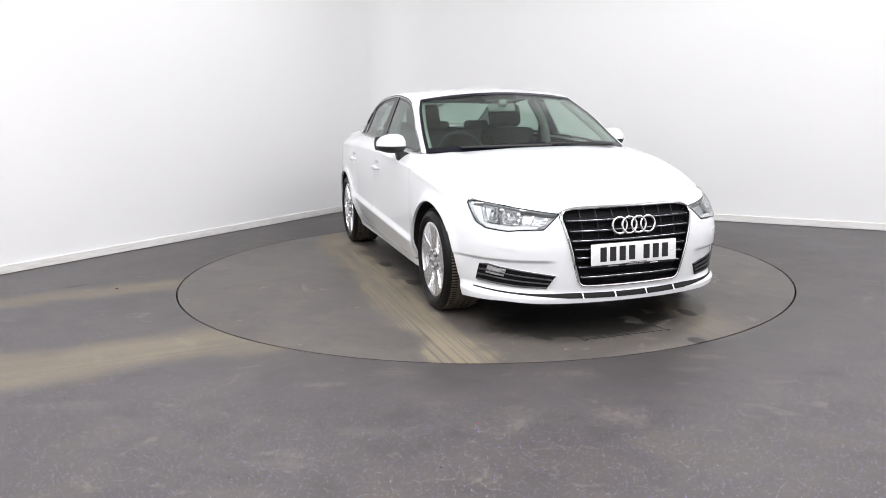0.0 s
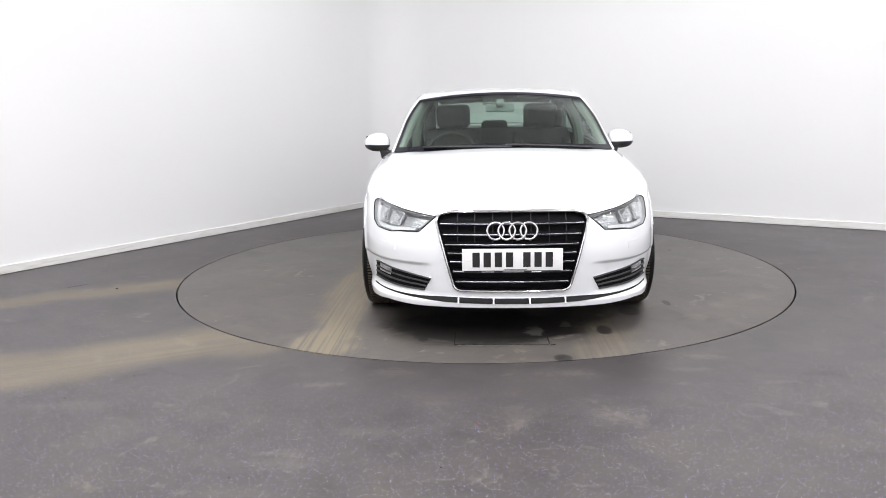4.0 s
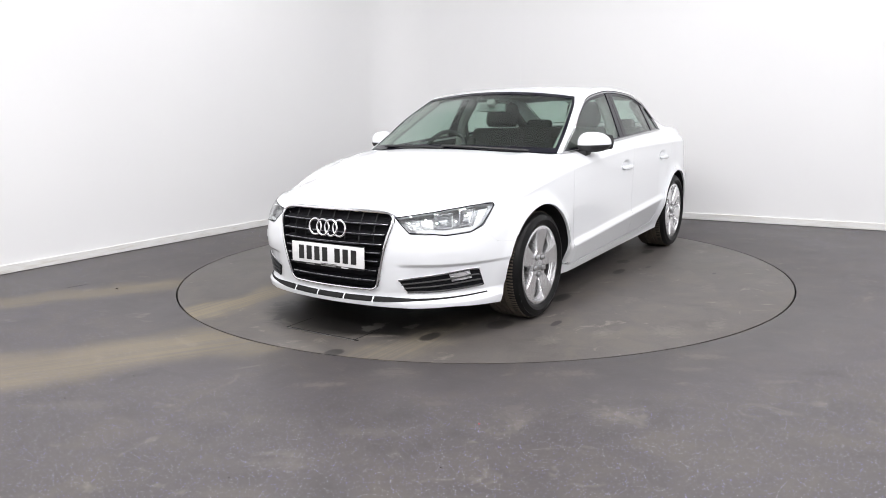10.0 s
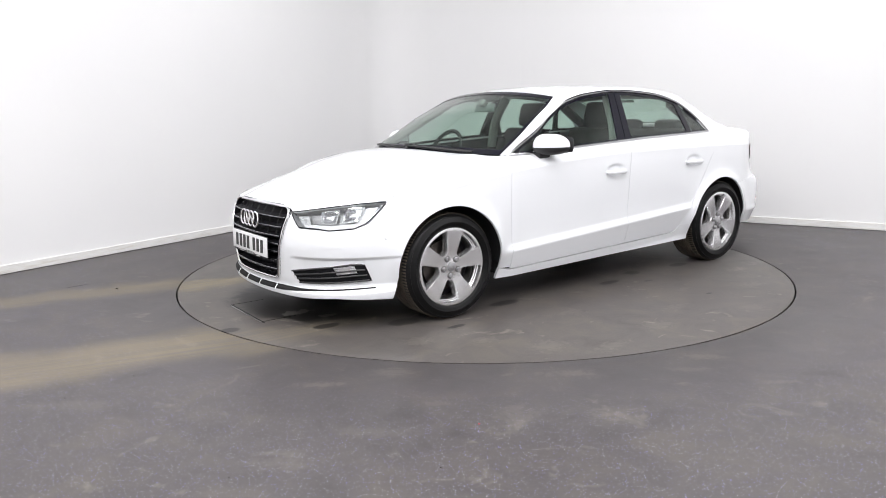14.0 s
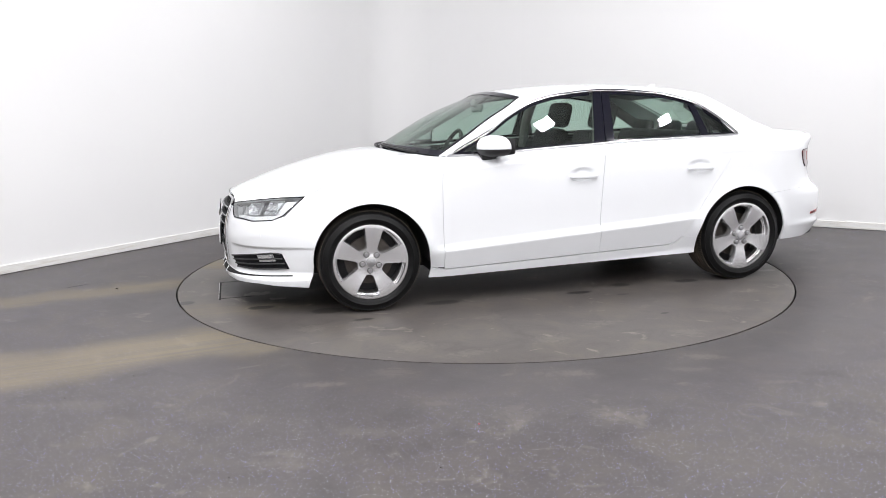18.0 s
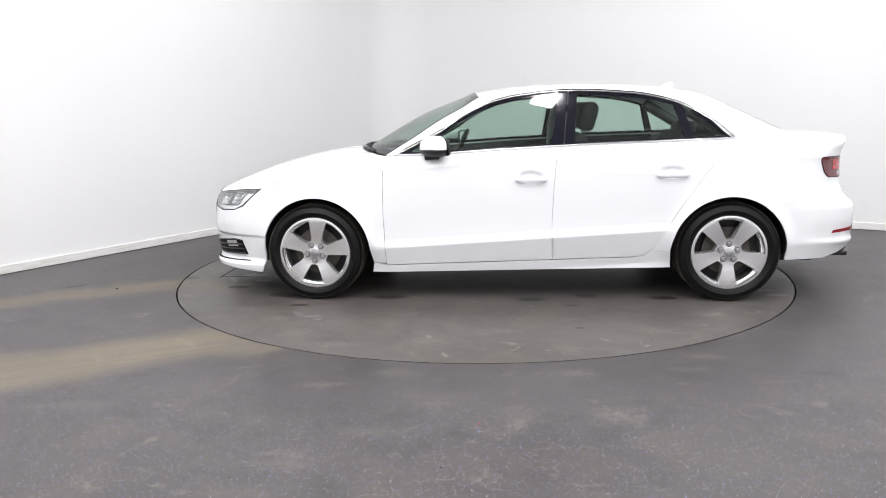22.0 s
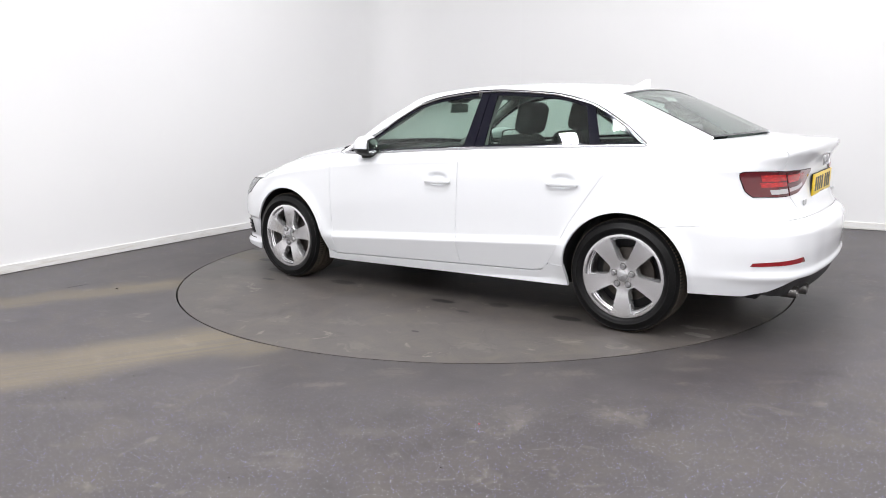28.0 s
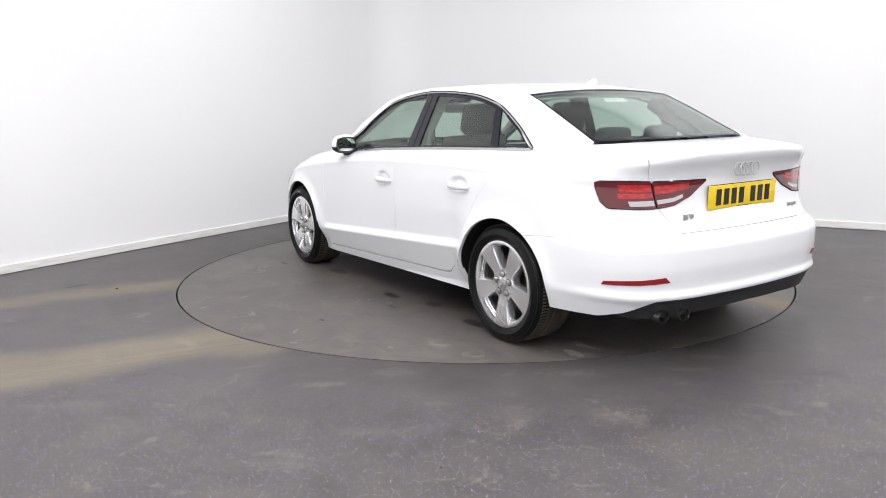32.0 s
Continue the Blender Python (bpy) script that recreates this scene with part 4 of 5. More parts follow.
def build_windows(car):
    for side in SIDES:
        m = (lambda g: g) if side > 0 else flip
        sheet("front_window", m(window_grid(0.70, 0.62, -0.212, -0.268, inset=0.010)), glass, car, 0.004, lift=-0.004, label="greenish tinted side window")
        sheet("mirror_triangle", m(window_grid(0.79, 0.775, 0.705, 0.625, nu=8, nv=10, inset=0.004)), gloss_black, car, 0.01)
        sheet("door_pillar", m(window_grid(-0.214, -0.270, -0.292, -0.325, nu=8, inset=0.006)), gloss_black, car, 0.01, label="glossy black door pillar")
        sheet("door_pillar", m(window_grid(-0.298, -0.331, -0.362, -0.385, nu=8, inset=0.006)), gloss_black, car, 0.01, label="glossy black door pillar")
        sheet("rear_window", m(window_grid(-0.362, -0.385, -1.055, -0.985, inset=0.010)), glass, car, 0.004, lift=-0.004, label="greenish tinted side window")
        sheet("door_pillar", m(window_grid(-1.055, -0.985, -1.115, -1.040, nu=8, inset=0.006)), gloss_black, car, 0.01, label="glossy black window divider")
        sheet("quarter_window", m(window_grid(-1.12, -1.045, -1.355, -1.30, nu=24, inset=0.008)), glass, car, 0.004, lift=-0.004, label="small tinted corner window")
        # black seals round the glass
        for x0, x1 in ((0.70, -0.24), (-0.36, -1.03), (-1.10, -1.34)):
            xs = np.linspace(x0, x1, 40)
            zt = dlo_top(xs)
            k = np.linspace(0, 1, 4)[None]
            deep = np.minimum(0.018, 0.6 * (zt - edge_z(xs)))[:, None]
            g = glasshouse_point(xs[:, None] + 0 * k, zt[:, None] - 0.006 - deep * k)
            sheet("window_seal", m(g), gloss_black, car, 0.003, lift=-0.001)
            ze = edge_z(xs)[:, None] + 0.006 + 0.014 * k
            sheet("window_seal", m(glasshouse_point(xs[:, None] + 0 * k, ze)), gloss_black, car, 0.003, lift=0.0005)
        # bright strips along the sill of the windows and over them
        xs = np.linspace(0.795, -1.37, 90)
        low = skin(s_of_x(xs), edge_z(xs)) + np.array([0, 0.004, 0.005])
        tube("window_trim", low * np.array([1, side, 1]), 0.008, trim_silver, car, "bright chrome window strip", sides=8)
        top = glasshouse_point(xs, dlo_top(xs)) + np.array([0, 0.004, 0.0])
        tube("window_trim", top * np.array([1, side, 1]), 0.007, trim_silver, car, "bright chrome window strip", sides=8)
        tube("window_gasket", (top + np.array([0, -0.0005, 0.0085])) * np.array([1, side, 1]), 0.0035, gloss_black, car, "thin black window gasket", sides=6)
        tube("window_gasket", (low + np.array([0, 0.002, -0.0085])) * np.array([1, side, 1]), 0.003, satin, car, "thin grey window gasket", sides=6)


def rim_mesh():
    """Five broad flat spokes that run out into the rim, with chamfered windows between."""
    bm = bmesh.new()
    level = pchip([0.0, 0.028, 0.05, 0.08, 0.13, 0.19, 0.222, 0.232], [0.004, 0.003, -0.002, 0.000, 0.006, 0.011, 0.012, 0.010])
    frame_r = [(0.026, -36), (0.232, -36), *[(0.232, k) for k in range(-33, 34, 3)], (0.232, 36), (0.026, 36)]
    around = [(r * math.cos(radians(k)), r * math.sin(radians(k))) for r, k in frame_r]
    hole = [(0.082, -0.010), (0.085, -0.022), (0.12, -0.039), (0.15, -0.052), (0.185, -0.0685), (0.203, -0.076), (0.209, -0.062), (0.214, -0.030), (0.2155, 0.0)]
    hole = hole + [(u, -v) for u, v in hole[-2::-1]]
    for _ in range(2):
        n = len(hole)
        hole = [q for i in range(n) for q in ((0.75 * hole[i][0] + 0.25 * hole[(i + 1) % n][0], 0.75 * hole[i][1] + 0.25 * hole[(i + 1) % n][1]), (0.25 * hole[i][0] + 0.75 * hole[(i + 1) % n][0], 0.25 * hole[i][1] + 0.75 * hole[(i + 1) % n][1]))]
    mid = (0.158, 0.0)

    def cast(loop, phi):
        d, best = (math.cos(phi), math.sin(phi)), None
        for (ax, ay), (bx, by) in zip(loop, loop[1:] + loop[:1]):
            ex, ey, px, py = bx - ax, by - ay, ax - mid[0], ay - mid[1]
            den = d[0] * ey - d[1] * ex
            if abs(den) < 1e-12:
                continue
            k, w = (px * ey - py * ex) / den, (px * d[1] - py * d[0]) / den
            if k > 0 and -1e-9 <= w <= 1 + 1e-9 and (best is None or k < best):
                best = k
        return (mid[0] + d[0] * best, mid[1] + d[1] * best)
    phis = sorted([2 * math.pi * i / 72 - math.pi for i in range(72)] + [math.atan2(v - mid[1], u - mid[0]) for u, v in (around[0], around[1], around[-2], around[-1])])
    outer, inner = [cast(around, f) for f in phis], [cast(hole, f) for f in phis]
    for spoke in range(5):
        a0 = 2 * math.pi * (spoke + 0.5) / 5 + math.pi / 2
        ca, sa = math.cos(a0), math.sin(a0)
        rows = []
        for o, h in zip(outer, inner):
            row = []
            for k, drop in ((0.0, 0.0), (0.3, 0.0), (0.6, 0.0), (0.85, 0.0), (0.96, 0.0), (1.0, 0.0035), (1.028, 0.014), (1.036, 0.052)):
                if k <= 1:
                    u, v = o[0] + (h[0] - o[0]) * k, o[1] + (h[1] - o[1]) * k
                else:
                    w = (k - 1) * 0.075 / max(math.hypot(h[0] - mid[0], h[1] - mid[1]), 1e-6)
                    u, v = h[0] + (mid[0] - h[0]) * w * 1.6, h[1] + (mid[1] - h[1]) * w * 1.6
                y = float(level(math.hypot(u, v))) - drop
                row.append(bm.verts.new((u * ca - v * sa, y, u * sa + v * ca)))
            rows.append(row)
        for i in range(len(rows)):
            p, q = rows[i], rows[(i + 1) % len(rows)]
            for j in range(len(p) - 1):
                bm.faces.new((p[j], p[j + 1], q[j + 1], q[j]))
    bmesh.ops.remove_doubles(bm, verts=bm.verts, dist=0.0002)
    bmesh.ops.recalc_face_normals(bm, faces=bm.faces)
    return bm


def lathe_bm(bm, profile, steps=72):
    rows = []
    for r, o in profile:
        rows.append([bm.verts.new((r * math.cos(2 * math.pi * j / steps), o, r * math.sin(2 * math.pi * j / steps))) for j in range(steps)])
    for i in range(len(rows) - 1):
        for j in range(steps):
            bm.faces.new((rows[i][j], rows[i][(j + 1) % steps], rows[i + 1][(j + 1) % steps], rows[i + 1][j]))


def build_wheel(car, x, y, turn):
    """A wheel in its own space: outer face towards +y."""
    bm = rim_mesh()
    lathe_bm(bm, [(0.2325, 0.010), (0.2350, 0.004), (0.2345, -0.010), (0.226, -0.022)])
    lathe_bm(bm, [(0.0, 0.003), (0.0265, 0.003)], 40)
    wheel = part("wheel", bm, alloy, car, "silver five-spoke alloy wheel", sharp=24)
    wheel.matrix_basis = pose(x, y, HUB_Z, 0, 0, 180 if y < 0 else 0) @ Matrix.Rotation(radians(turn), 4, "Y")
    lathe("rim_barrel", [(0.226, -0.022), (0.218, -0.05), (0.212, -0.06), (0.203, -0.05), (0.200, -0.14), (0.222, -0.19), (0.215, -0.19)], barrel_grey, wheel, "shaded inner rim barrel", 64)
    lathe("rim_step", [(0.2190, -0.008), (0.2105, -0.012), (0.2075, -0.017), (0.2070, -0.024), (0.2030, -0.028), (0.2025, -0.050)], alloy, wheel, "bright turned step inside the rim", 72)
    # tyre: sidewall with raised rings, grooved tread
    prof = [(0.2315, -0.014), (0.2355, 0.007), (0.242, 0.015), (0.254, 0.021), (0.262, 0.0225), (0.264, 0.0245), (0.268, 0.0245), (0.270, 0.0225), (0.288, 0.017), (0.296, 0.012), (0.2985, 0.0135), (0.302, 0.010), (0.310, -0.006), (0.3145, -0.022)]
    tyre = lathe("tyre", prof + [(0.3155, -0.034), (0.3160, -0.050)], rubber, wheel, "black road tyre with dusty tread", 96)
    tread = bmesh.new()
    edges = (-0.050, -0.085, -0.122, -0.158, -0.195)
    for lo, hi in zip(edges[1:], edges[:-1]):
        lathe_bm(tread, [(0.307, hi), (0.3165, hi - 0.0015), (0.3165, lo + 0.006), (0.307, lo + 0.0055), (0.307, lo)], 96)
    lathe_bm(tread, [(0.307, -0.195), (0.310, -0.215), (0.290, -0.235), (0.24, -0.24), (0.222, -0.19)], 96)
    part("tread", tread, mud, tyre, "dusty brown grooved tread")
    # cross cuts on the tyre's shoulder
    cuts = bmesh.new()
    for k in range(108):
        a = 2 * math.pi * k / 108
        box(cuts, (-0.0048, -0.050, 0.306), (0.0048, -0.012, 0.3166), 0.0, Matrix.Rotation(a, 4, "Y"))
    part("shoulder_block", cuts, mud, tyre, "dusty tread blocks", smooth=False)
    cap = lathe("centre_cap", [(0.0, 0.0125), (0.024, 0.012), (0.0285, 0.009), (0.030, 0.004)], bolt_steel, wheel, "silver centre cap", 32)
    rings = bmesh.new()
    for k in range(4):
        ring_bm(rings, 0.0065, 0.0011, Matrix.Translation(((k - 1.5) * 0.0092, 0.0135, 0)) @ Matrix.Rotation(radians(90), 4, "X"))
    part("cap_emblem", rings, chrome, cap)
    for k in range(5):
        a = 2 * math.pi * (k + 0.5) / 5 + math.pi / 2
        bm = bmesh.new()
        bmesh.ops.create_cone(bm, cap_ends=True, segments=12, radius1=0.0150, radius2=0.0115, depth=0.018, matrix=Matrix.Translation((0.054 * math.cos(a), 0.007, 0.054 * math.sin(a))) @ Matrix.Rotation(radians(-90), 4, "X"))
        bolt = part("wheel_bolt", bm, bolt_steel, wheel)
        bm = bmesh.new()
        bmesh.ops.create_cone(bm, cap_ends=True, segments=18, radius1=0.0195, radius2=0.0190, depth=0.004, matrix=Matrix.Translation((0.054 * math.cos(a), -0.0005, 0.054 * math.sin(a))) @ Matrix.Rotation(radians(-90), 4, "X"))
        part("bolt_seat", bm, barrel_grey, bolt)
    lathe("brake_disc", [(0.06, -0.075), (0.15, -0.075), (0.151, -0.080), (0.151, -0.098), (0.06, -0.098)], brake_steel, wheel, "worn steel brake disc", 48)
    lathe("hub_back", [(0.0, -0.105), (0.20, -0.108), (0.21, -0.15)], dark_trim, wheel, "", 48)
    return wheel


def ring_bm(bm, radius, thick, m, steps=40, sides=8, flat=1.0):
    rows = []
    for i in range(steps):
        a = 2 * math.pi * i / steps
        rows.append([bm.verts.new(m @ Vector(((radius + thick * math.cos(b)) * math.cos(a), (radius + thick * math.cos(b)) * math.sin(a), thick * flat * math.sin(b)))) for b in [2 * math.pi * j / sides for j in range(sides)]])
    for i in range(steps):
        for j in range(sides):
            bm.faces.new((rows[i][j], rows[(i + 1) % steps][j], rows[(i + 1) % steps][(j + 1) % sides], rows[i][(j + 1) % sides]))


def build_wells(car):
    """Dark wheel-arch liners and the underbody."""
    for a in (ARCH_F, ARCH_R):
        for side in SIDES:
            ang = np.radians(np.linspace(-4, 184, 40))[:, None]
            w = np.array([0.0, 0.02, 0.10, 0.30, 0.36, 0.37])[None]
            rad = a[2] + np.array([0.0, 0.004, 0.012, 0.012, -0.01, -0.30])[None]
            y = skin(s_of_x(a[0] + a[2] * np.cos(ang)), a[1] + a[2] * np.sin(ang))[..., 1] - 0.015
            g = np.stack([a[0] + rad * np.cos(ang), (y - w) * side, a[1] + rad * np.sin(ang) + 0 * w], -1)
            sheet("arch_liner", g, dark_trim, car, 0.006, hub=np.array([a[0], 0.85 * side, 5.0]))
    for lo, hi in (((-1.95, -0.55, 0.20), (1.90, 0.55, 0.34)), ((-0.94, -0.78, 0.20), (0.92, 0.78, 0.30)), ((1.72, -0.56, 0.20), (2.02, 0.56, 0.30)), ((-2.00, -0.62, 0.26), (-1.70, 0.62, 0.36))):
        bm = bmesh.new()
        box(bm, lo, hi, 0.02)
        part("underbody", bm, dark_trim, car, "black underbody tray")


car = new("car")
tagged(car, "white four-door saloon car on silver alloy wheels, standing on the turntable", "car")
front_bumper, rear_bumper = build_body(car)
dlo_lo, dlo_up, screen_f, screen_r, boot_lid = build_top(car)
build_windows(car)
for _x in (FRONT_AXLE, REAR_AXLE):
    for _y in (0.858, -0.858):
        build_wheel(car, _x, _y, -7 if _x > 0 else 36)
build_wells(car)


# ---- the car's front ----
dark_chrome = material("dark_chrome_slat", (0.055, 0.056, 0.066), 0.25, 0.9)
mesh_black = material("grille_black", (0.008, 0.008, 0.010), 0.6, spec=0.15)


def nose(y, z, out=0.0):
    """A point on the nose at that width and height."""
    p = skin(s_front(np.abs(y)), z)
    return np.stack([p[..., 0] + out, np.broadcast_to(y, np.shape(p[..., 0])), p[..., 2]], -1)


def chaikin(points, times=2):
    p = np.asarray(points, float)
    for _ in range(times):
        q = np.roll(p, -1, 0)
        p = np.stack([p * 0.75 + q * 0.25, p * 0.25 + q * 0.75], 1).reshape(-1, p.shape[1])
    return p


def build_plate(parent, x, y, z, facing, mat, tilt, label):
    """A number plate whose registration is drawn as plain bars."""
    m = pose(x, y, z, 0, 0, 0 if facing > 0 else 180) @ Matrix.Rotation(radians(tilt), 4, "Y")
    bm = bmesh.new()
    box(bm, (-0.004, -0.262, -0.0575), (0.003, 0.262, 0.0575), 0.0025)
    plate = part("number_plate", bm, mat, parent, label)
    plate.matrix_basis = m
    for k, off in enumerate((-0.189, -0.131, -0.073, -0.015, 0.075, 0.133, 0.191)):
        bm = bmesh.new()
        box(bm, (0.003, off - 0.019, -0.0385), (0.0042, off + 0.019, 0.0395))
        part("plate_bar", bm, ink, plate, smooth=False)
    bm = bmesh.new()
    box(bm, (0.003, -0.045, -0.0535), (0.0042, 0.075, -0.0505))
    part("maker_bar", bm, ink, plate, smooth=False)
    for off in (-0.235, 0.235):
        bm = bmesh.new()
        bmesh.ops.create_cone(bm, cap_ends=True, segments=14, radius1=0.0065, radius2=0.0055, depth=0.004, matrix=Matrix.Translation((0.004, off, -0.002)) @ Matrix.Rotation(radians(90), 4, "Y"))
        part("screw_cap", bm, mat, plate)
    bm = bmesh.new()
    box(bm, (-0.012, -0.255, -0.070), (-0.004, 0.255, 0.060), 0.003)
    part("plate_holder", bm, plastic, plate)
    bm = bmesh.new()
    box(bm, (-0.004, -0.17, -0.0690), (-0.001, 0.17, -0.0590))
    part("holder_strip", bm, plastic, plate, smooth=False)
    for lo, hi in ((-0.160, -0.095), (-0.05, 0.06), (0.10, 0.15)):
        bm = bmesh.new()
        box(bm, (-0.001, lo, -0.0665), (0.0003, hi, -0.0615))
        part("holder_bar", bm, satin if hi < 0.1 else paper, plate, smooth=False)
    return plate


def build_grille(car):
    outline = [(y, z) for y, z in GRILLE] + [(-y, z) for y, z in GRILLE[::-1]]
    ring = chaikin(outline, 2)
    pts = spline(np.vstack([ring, ring[:1]]), 160)[:-1]
    line = nose(pts[:, 0], pts[:, 1], 0.006)
    surround = tube("grille_surround", line, 0.0078, chrome, car, "chrome grille surround", closed=True, up=(1, 0, 0), flat=1.0)
    # sunk black backing
    zs = np.linspace(0.268, 0.705, 24)
    rows = []
    for z in zs:
        w = np.interp(z, [p[1] for p in GRILLE][::-1], [p[0] for p in GRILLE][::-1])
        rows.append(nose(np.linspace(-w, w, 40), np.full(40, z), -0.045))
    sheet("grille_backing", np.array(rows), mesh_black, surround, 0.004)
    wall = np.stack([line - np.array([0.0, 0, 0]), line - np.array([0.05, 0, 0])], 1)
    wall = np.concatenate([wall, wall[:1]])
    sheet("grille_throat", wall, mesh_black, surround, 0.003)
    for k, z in enumerate((0.632, 0.578, 0.526, 0.480, 0.434, 0.382, 0.326)):
        w = np.interp(z, [p[1] for p in GRILLE][::-1], [p[0] for p in GRILLE][::-1]) - 0.020
        y = np.linspace(-w, w, 40)
        a = nose(y, np.full(40, z), 0.002)
        # a blade: bright rounded front edge, dark slope behind it
        tube("grille_slat", a, 0.0058, dark_chrome, surround, sides=8, flat=1.3)
        tube("slat_edge", a + np.array([0.0035, 0, 0.0042]), 0.0014, satin, surround, "thin bright slat edge", sides=5)
        blade = np.stack([a - np.array([0.002, 0, -0.004]), a - np.array([0.040, 0, -0.014])], 1)
        sheet("slat_blade", blade, mesh_black, surround, 0.006)
    for z0, z1 in ((0.632, 0.69), (0.578, 0.632), (0.526, 0.578)):
        for y in (-0.285, -0.195, -0.10, 0.0, 0.10, 0.195, 0.285):
            p = nose(np.array([y, y]), np.array([z0, z1]), -0.016)
            tube("grille_rib", p, 0.0035, dark_trim, surround, sides=6)
    emblem = bmesh.new()
    for k in range(4):
        p = nose((k - 1.5) * 0.0575, 0.6, 0.012)
        ring_bm(emblem, 0.0435, 0.0062, Matrix.Translation((2.199 - 0.002 * abs(k - 1.5), float(p[1]), 0.602)) @ Matrix.Rotation(radians(84), 4, "Y"), 48, 10, 0.8)
    part("front_emblem", emblem, chrome, car, "four chrome rings")
    build_plate(car, 2.206, 0.0, 0.452, 1, plate_white, -2, "white front number plate with black bars")


def sub_grid(g, u0, u1, v0, v1, nu, nv):
    """Part of a panel's grid, resampled."""
    a, b = np.linspace(u0, u1, nu) * (g.shape[0] - 1), np.linspace(v0, v1, nv) * (g.shape[1] - 1)
    i, j = np.clip(a.astype(int), 0, g.shape[0] - 2), np.clip(b.astype(int), 0, g.shape[1] - 2)
    fu, fv = (a - i)[:, None, None], (b - j)[None, :, None]
    return (g[i][:, j] * (1 - fu) * (1 - fv) + g[i + 1][:, j] * fu * (1 - fv) + g[i][:, j + 1] * (1 - fu) * fv + g[i + 1][:, j + 1] * fu * fv)


def rim_line(g):
    return np.concatenate([g[:, 0], g[-1, 1:], g[-2::-1, -1], g[0, -2:0:-1]])


def build_headlamp(car, side):
    b = [F(0.495, 0.592), F(0.60, 0.588), F(0.66, 0.578), F(0.75, 0.588), X(1.833, 0.617)]
    t = [F(0.412, 0.669), F(0.55, 0.6875), F(0.68, 0.7055), X(1.86, 0.7175), X(1.716, 0.722)]
    c = chart(b, t, [b[0], t[0]], [b[-1], X(1.778, 0.669), t[-1]], 60, 30)
    g = on_skin(c, side)
    n = normals(g)
    if ((g - MID) * n).sum() < 0:
        n = -n
    lamp = sheet("headlight", g, lens_glass, car, 0.003, lift=0.001, label="clear glass headlight with chrome reflectors")
    bowl = g - n * 0.055
    sheet("housing", bowl, lamp_grey, lamp, 0.004)
    deep = np.stack([rim_line(g), rim_line(bowl)], 1)
    sheet("housing_wall", np.concatenate([deep, deep[:1]]), lamp_grey, lamp, 0.003)
    tube("lamp_seal", rim_line(g), 0.0028, gloss_black, lamp, closed=True, sides=6)

    def inner(u0, u1, v0, v1, depth, nu=14, nv=10, dish=0.0):
        q, m = sub_grid(g, u0, u1, v0, v1, nu, nv), sub_grid(n, u0, u1, v0, v1, nu, nv)
        a, e = np.linspace(-1, 1, nu)[:, None, None], np.linspace(-1, 1, nv)[None, :, None]
        return q - m * (depth + dish * (1 - np.maximum(np.abs(a), np.abs(e)) ** 2))
    # daytime-light strip along foot and outer end, reflector bowls with lamp bulbs
    sheet("light_strip", inner(0.10, 0.84, 0.05, 0.22, 0.014, 40, 5), daylight_strip, lamp, 0.010, label="white daytime light strip")
    sheet("light_strip", inner(0.835, 0.945, 0.06, 0.86, 0.014, 8, 20), daylight_strip, lamp, 0.010, label="white daytime light strip")
    sheet("chrome_fillet", inner(0.05, 0.20, 0.25, 0.78, 0.022, 10, 12), reflector, lamp, 0.008)
    for u0, u1, v0, v1 in ((0.36, 0.55, 0.30, 0.88), (0.63, 0.80, 0.30, 0.92)):
        sheet("reflector_bowl", inner(u0, u1, v0, v1, 0.014, 18, 14, 0.045), reflector, lamp, 0.003, label="chrome reflector bowl")
        q = inner(u0 + 0.05, u1 - 0.05, v0 + 0.22, v1 - 0.22, 0.020, 8, 6)
        sheet("bulb_shield", q, reflector, lamp, 0.008, sharp=20)
        tube("bowl_rim", rim_line(inner(u0, u1, v0, v1, 0.013, 14, 10)), 0.0025, reflector, lamp, closed=True, sides=6)
    sheet("indicator", inner(0.22, 0.33, 0.28, 0.80, 0.034, 8, 8), satin, lamp, 0.006)


